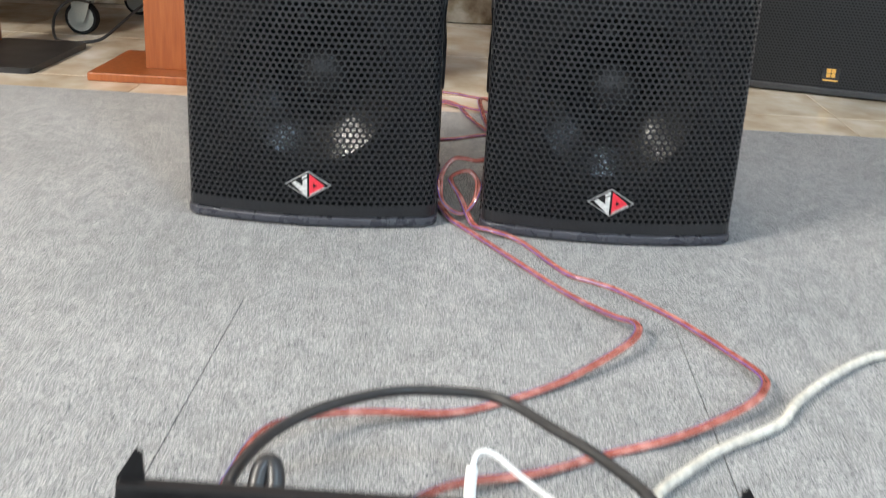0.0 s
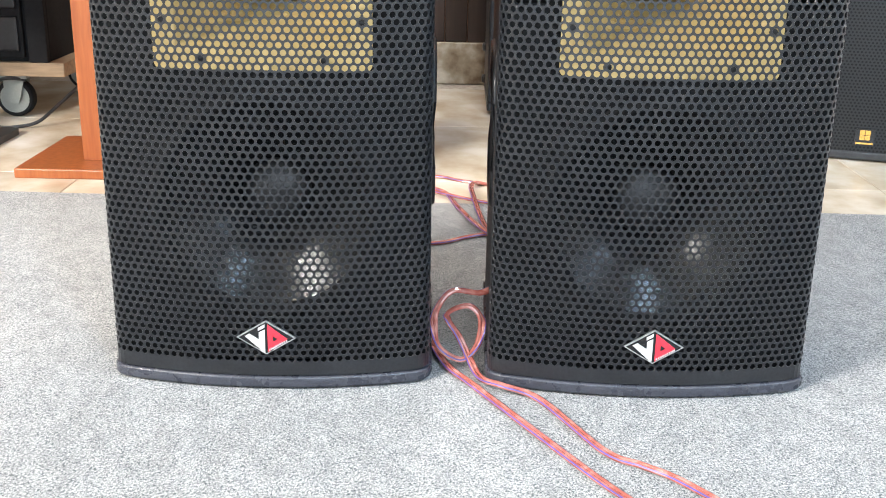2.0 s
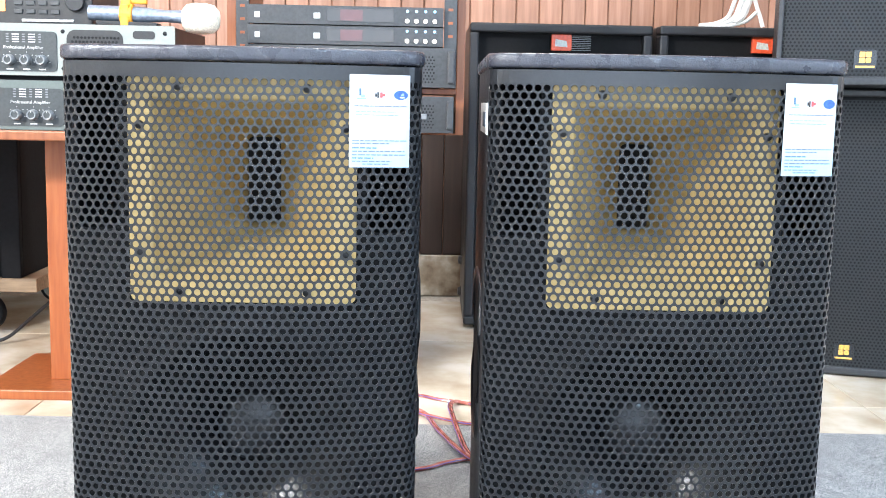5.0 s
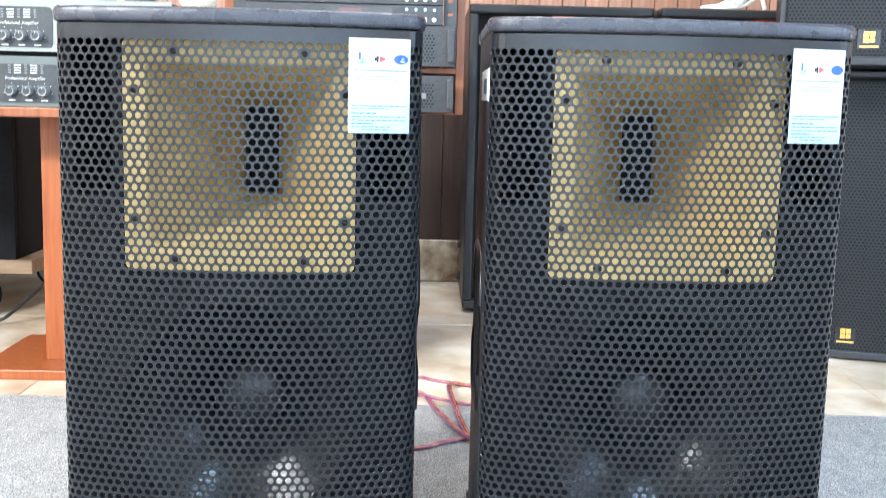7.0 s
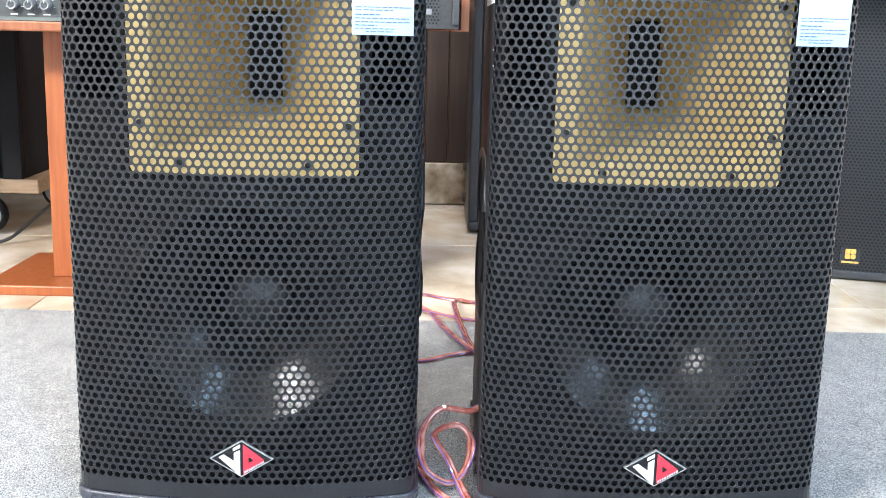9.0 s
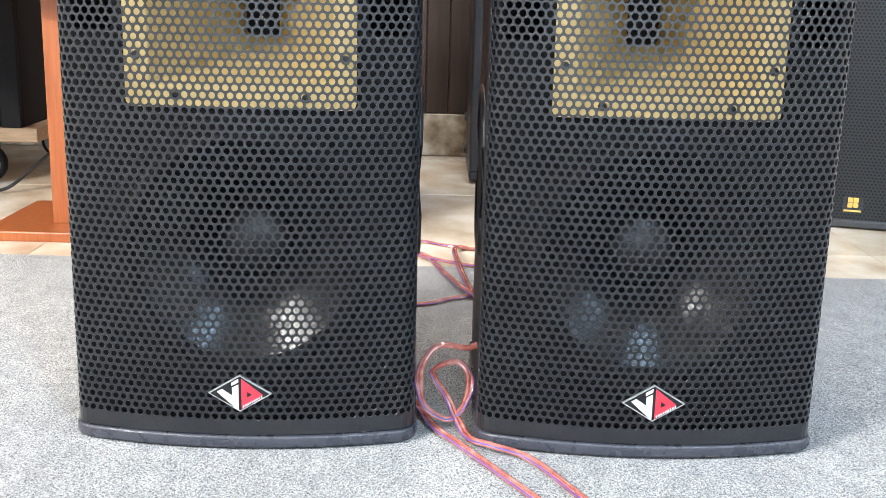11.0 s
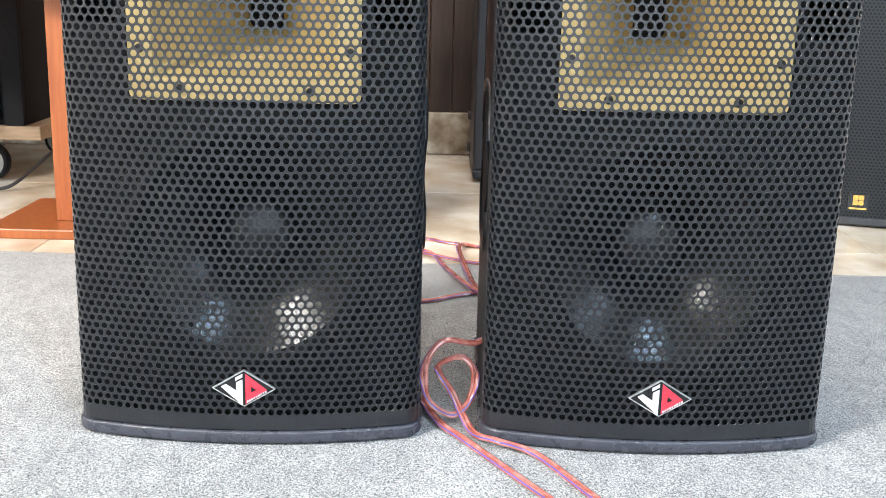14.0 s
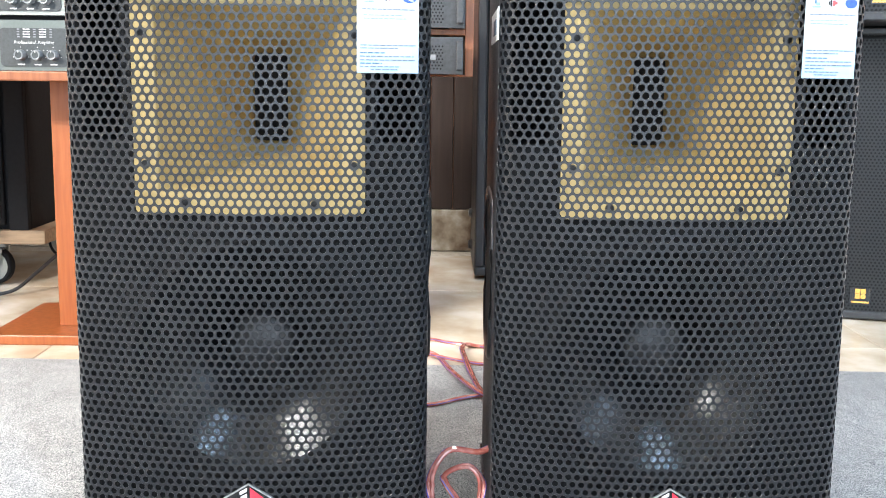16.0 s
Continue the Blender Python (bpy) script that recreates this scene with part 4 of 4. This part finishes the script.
case = thing("black_cabinet", "black equipment cabinet standing on the dolly", "cabinet", pose(-1.53, 1.68, 0.156))
part("body", box(-0.40, 0.425, 0.02, 0.55, 0.0, 0.50, 0.004), MATTE, case)
part("front_panel", box(-0.39, 0.36, 0.004, 0.02, 0.012, 0.49, 0.004), MATTE, case)
part("side_rail", box(0.372, 0.425, 0.0, 0.02, 0.0, 0.50, 0.003), MATTE, case)
for k in range(4):
    part("front_module", box(0.20, 0.35, -0.004, 0.006, 0.03 + 0.115 * k, 0.125 + 0.115 * k, 0.006), RACK_GREY if k == 2 else PLASTIC, case)
part("emblem", plate(rounded(0.235, 0.295, 0.062, 0.074, 0.003), -0.006, -0.003), CHROME, case, "small silver emblem")
loop = thing("black_cable_loop", "thin black cable looped on the floor by a caster", "cable")
part("wire", tube(smooth_line([(-0.96, 1.76, 0.15), (-1.02, 1.68, 0.10), (-1.07, 1.62, 0.05), (-1.11, 1.575, 0.014), (-1.16, 1.545, 0.006), (-1.205, 1.54, 0.006), (-1.245, 1.565, 0.008),
                               (-1.273, 1.615, 0.03), (-1.280, 1.655, 0.065), (-1.258, 1.675, 0.098), (-1.222, 1.68, 0.113), (-1.18, 1.70, 0.105)]), 0.0048), CABLE_BLACK, loop)

stand = thing("black_stand", "black stand with a wide floor plate and orange-edged post", "stand", pose(-1.36, 1.29, 0))
part("floor_plate", plate(rounded(-0.30, 0.235, -0.21, 0.21, 0.02), 0.0, 0.016), SATIN, stand)
stand.children[0].matrix_basis = Matrix(((1, 0, 0, 0), (0, 0, 1, 0), (0, 1, 0, 0), (0, 0, 0, 1)))
part("post", box(-0.10, -0.02, 0.05, 0.17, 0.016, 0.75, 0.003), SATIN, stand)
part("orange_edge", box(-0.02, -0.006, 0.05, 0.17, 0.016, 0.75, 0.002), WOOD, stand, "orange veneer edge")


# ---------------------------------------------------------------- cables
def speaker_cable(points, label="clear twin speaker cable with copper strands on carpet"):
    t = thing("speaker_cable", label, "cable", group="twin speaker cables")
    line = smooth_line(points, 10)
    part("conductor", tube(line, 0.0030, 8, 0.0027), CABLE_RED, t)
    part("conductor", tube(line, 0.0030, 8, -0.0027), CABLE_RED, t)
    part("blue_stripe", tube(line, 0.0010, 6, 0.0049, 0.0014), CABLE_BLUE, t, "blue violet edge stripe")
    return t


Z = CARPET_Z + 0.0035
speaker_cable([(-0.05, 0.24, Z), (-0.026, 0.17, Z + 0.004), (-0.010, 0.127, Z + 0.006), (0.011, 0.070, Z + 0.002), (0.037, 0.030, Z), (0.072, -0.030, Z),
               (0.114, -0.102, Z + 0.000), (0.189, -0.228, Z + 0.000), (0.246, -0.315, Z + 0.006), (0.272, -0.354, Z + 0.014), (0.273, -0.390, Z + 0.016), (0.248, -0.435, Z + 0.013), (0.172, -0.516, Z + 0.004), (0.104, -0.568, Z + 0.000), (0.040, -0.610, Z + 0.002), (-0.052, -0.642, Z + 0.014), (-0.113, -0.690, Z + 0.030), (-0.140, -0.78, Z + 0.06), (-0.148, -0.90, 0.085)])
speaker_cable([(0.10, 0.16, 0.085), (0.075, 0.13, 0.105), (0.051, 0.105, 0.106), (0.015, 0.10, 0.110), (-0.005, 0.095, 0.088), (-0.010, 0.09, 0.062), (-0.002, 0.085, 0.033),
               (0.028, 0.08, 0.018), (0.049, 0.085, 0.037), (0.055, 0.095, 0.068), (0.040, 0.10, 0.088), (0.016, 0.105, 0.081), (0.008, 0.105, 0.068), (0.025, 0.095, 0.044),
               (0.040, 0.075, 0.020), (0.054, 0.035, Z + 0.003), (0.082, 0.004, Z + 0.007), (0.129, -0.020, Z + 0.000), (0.194, -0.149, Z + 0.000), (0.235, -0.182, Z + 0.000), (0.273, -0.215, Z + 0.000), (0.340, -0.306, Z + 0.000), (0.389, -0.407, Z + 0.003), (0.412, -0.483, Z + 0.010), (0.404, -0.527, Z + 0.012), (0.369, -0.573, Z + 0.010), (0.288, -0.635, Z + 0.004), (0.197, -0.681, Z + 0.000), (0.130, -0.728, Z + 0.004), (0.050, -0.77, Z + 0.012), (0.01, -0.85, 0.05), (0.0, -0.91, 0.08)])
BACK = "red twin speaker cable winding behind the loudspeakers"
G = 0.0035
speaker_cable([(-0.20, 0.53, Z), (-0.10, 0.59, Z), (-0.008, 0.620, Z), (0.032, 0.652, Z), (0.072, 0.675, Z), (0.14, 0.69, Z), (0.24, 0.65, Z)], BACK)
speaker_cable([(-0.18, 1.12, G), (-0.09, 1.05, G), (-0.014, 0.990, G + 0.004), (0.025, 0.844, Z), (0.068, 0.690, Z + 0.006), (0.12, 0.61, Z)], BACK)
speaker_cable([(-0.20, 1.10, G), (-0.10, 1.135, G), (-0.018, 1.124, G), (0.020, 1.098, G), (0.069, 1.075, G), (0.10, 1.056, G), (0.14, 1.00, G)], BACK)
speaker_cable([(0.14, 1.10, G), (0.094, 1.065, G), (0.062, 1.060, G + 0.006), (0.050, 1.018, G + 0.008), (0.054, 0.930, G + 0.010), (0.064, 0.825, Z), (0.077, 0.715, Z), (0.10, 0.65, Z)], BACK)
speaker_cable([(-0.16, 1.06, G), (-0.06, 1.00, G + 0.005), (0.037, 0.920, G + 0.007), (0.088, 0.895, G + 0.006), (0.16, 0.91, G)], BACK)

white = thing("white_cable", "thick off-white cable lying across the carpet", "cable")
part("sheath", tube(smooth_line([(0.85, -0.32, 0.013), (0.70, -0.36, 0.013), (0.597, -0.385, 0.013), (0.554, -0.411, 0.013), (0.494, -0.471, 0.013), (0.442, -0.536, 0.013), (0.413, -0.585, 0.013),
                                 (0.378, -0.617, 0.013), (0.326, -0.659, 0.013), (0.282, -0.710, 0.014), (0.249, -0.755, 0.016), (0.22, -0.84, 0.03), (0.20, -0.92, 0.05)]), 0.0058, 12), CABLE_WHITE, white, smooth=True)
power = thing("power_cable", "thick black power cable arching over the carpet", "cable")
part("sheath", tube(smooth_line([(-0.128, -0.955, 0.110), (-0.133, -0.936, 0.118), (-0.117, -0.873, 0.120), (-0.081, -0.818, 0.120), (-0.023, -0.777, 0.120), (0.029, -0.767, 0.120), (0.083, -0.774, 0.120),
                                 (0.133, -0.826, 0.120), (0.170, -0.870, 0.120), (0.206, -0.926, 0.118), (0.213, -0.96, 0.105)]), 0.0052, 12), CABLE_BLACK, power, smooth=True)

# ---------------------------------------------------------------- rack mixer in the foreground
mixer = thing("rack_mixer", "black rack mixer with metal ears on the carpet", "mixer", pose(0.036, -0.963, CARPET_Z))
part("case", box(-0.235, 0.235, -0.40, 0.0, 0.006, 0.112, 0.003), DARK_STEEL, mixer)
part("rear_lip", box(-0.250, 0.250, -0.012, 0.003, 0.070, 0.124, 0.002), DARK_STEEL, mixer)
for sx in (-1, 1):
    ear = [(sx * 0.256, 0.095), (sx * 0.252, 0.124), (sx * 0.236, 0.150), (sx * 0.231, 0.146), (sx * 0.229, 0.10)]
    part("ear", plate(ear if sx > 0 else ear[::-1], 0.000, 0.003), DARK_STEEL, mixer)
    for yy in (-0.36, -0.04):
        part("foot", box(sx * 0.2 - 0.02, sx * 0.2 + 0.02, yy - 0.015, yy + 0.015, 0.0, 0.007), RUBBER, mixer)
part("red_light", lathe([(0.0, 0.0045), (0.0025, 0.004), (0.003, 0.0)], (-0.048, -0.026, 0.112), 12, axis="z"), LED_RED, mixer, "small red light")
part("green_light", lathe([(0.0, 0.003), (0.002, 0.0025), (0.0025, 0.0)], (-0.155, -0.026, 0.112), 12, axis="z"), LED_GREEN, mixer)
plug = thing("white_plug", "white plug with thin white lead behind the mixer", "plug")
part("body", tube([Vector((0.060, -0.948, 0.105)), Vector((0.060, -0.933, 0.125)), Vector((0.061, -0.923, 0.135))], 0.0050, 12), WHITE_PLASTIC, plug)
part("collar", tube([Vector((0.0598, -0.954, 0.096)), Vector((0.060, -0.940, 0.115))], 0.0056, 12), CABLE_BLACK, plug)
part("lead", tube(smooth_line([(0.061, -0.924, 0.134), (0.065, -0.913, 0.142), (0.078, -0.910, 0.140), (0.10, -0.920, 0.128), (0.125, -0.936, 0.118), (0.15, -0.958, 0.112)]), 0.0025, 8), WHITE_PLASTIC, plug, smooth=True)
jack = thing("black_jack", "black jack plug behind the mixer", "plug")
part("body", tube(smooth_line([(-0.112, -0.956, 0.097), (-0.110, -0.931, 0.122), (-0.104, -0.924, 0.128), (-0.098, -0.930, 0.122), (-0.094, -0.956, 0.097)]), 0.008, 12), PLASTIC, jack, smooth=True)

# ---------------------------------------------------------------- carpet, tiles, boards and skirting
carpet = thing("carpet", "grey loop-pile carpet laid in seamed strips", "carpet", kind="structure")
edges = [-0.26 + 0.593 * k for k in range(-3, 5)]
front_y = -0.31
part("carpet_strip", prism([(edges[0], front_y), (edges[-1], front_y), (edges[-1], 0.898 - 0.018 * edges[-1]), (edges[0], 0.898 - 0.018 * edges[0])], 0.0, CARPET_Z), CARPET, carpet)
for a, b in zip(edges, edges[1:]):
    bm = prism([(a + 0.0006, -2.6), (b - 0.0006, -2.6), (b - 0.0006, front_y), (a + 0.0006, front_y)], 0.0, CARPET_Z)
    part("carpet_strip", bm, CARPET, carpet)

tile = box(0.0008, 0.5992, 0.0008, 0.5992, -0.004, 0.0, 0.0012, 1)
tile_mesh = bpy.data.meshes.new("floor_tile")
tile.to_mesh(tile_mesh)
tile.free()
tile_mesh.materials.append(STONE)
for i in range(-5, 7):
    for k in range(-9, 3):
        x, y = -0.825 + 0.6 * i, 0.50 + 0.6 * k
        if x < WX0 or x + 0.6 > WX1 + 0.3 or y < WY0 or y > WY1:
            continue
        ob = new("floor_tile", tile_mesh)
        ob.parent, ob.location = slab, (x, y, 0)

# boards below 0.64 m repeat the upper ones in a much darker brown
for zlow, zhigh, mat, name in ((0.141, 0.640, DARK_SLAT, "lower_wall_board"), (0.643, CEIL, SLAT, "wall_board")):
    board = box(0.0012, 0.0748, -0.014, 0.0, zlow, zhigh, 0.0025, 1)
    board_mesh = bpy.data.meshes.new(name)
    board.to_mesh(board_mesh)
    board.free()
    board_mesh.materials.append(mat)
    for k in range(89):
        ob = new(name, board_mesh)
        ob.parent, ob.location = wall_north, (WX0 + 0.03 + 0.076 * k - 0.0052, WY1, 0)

skirt = box(0.001, 0.599, -0.024, 0.0, 0.0, 0.139, 0.002, 1)
skirt_mesh = bpy.data.meshes.new("skirting_tile")
skirt.to_mesh(skirt_mesh)
skirt.free()
skirt_mesh.materials.append(SKIRT)
skirting = thing("baseboard", "cream marble skirting tiles along the wall foot", "baseboard", kind="structure")
for k in range(11):
    ob = new("skirting_tile", skirt_mesh)
    ob.parent, ob.location = skirting, (-3.27 + 0.6 * k, WY1, 0)
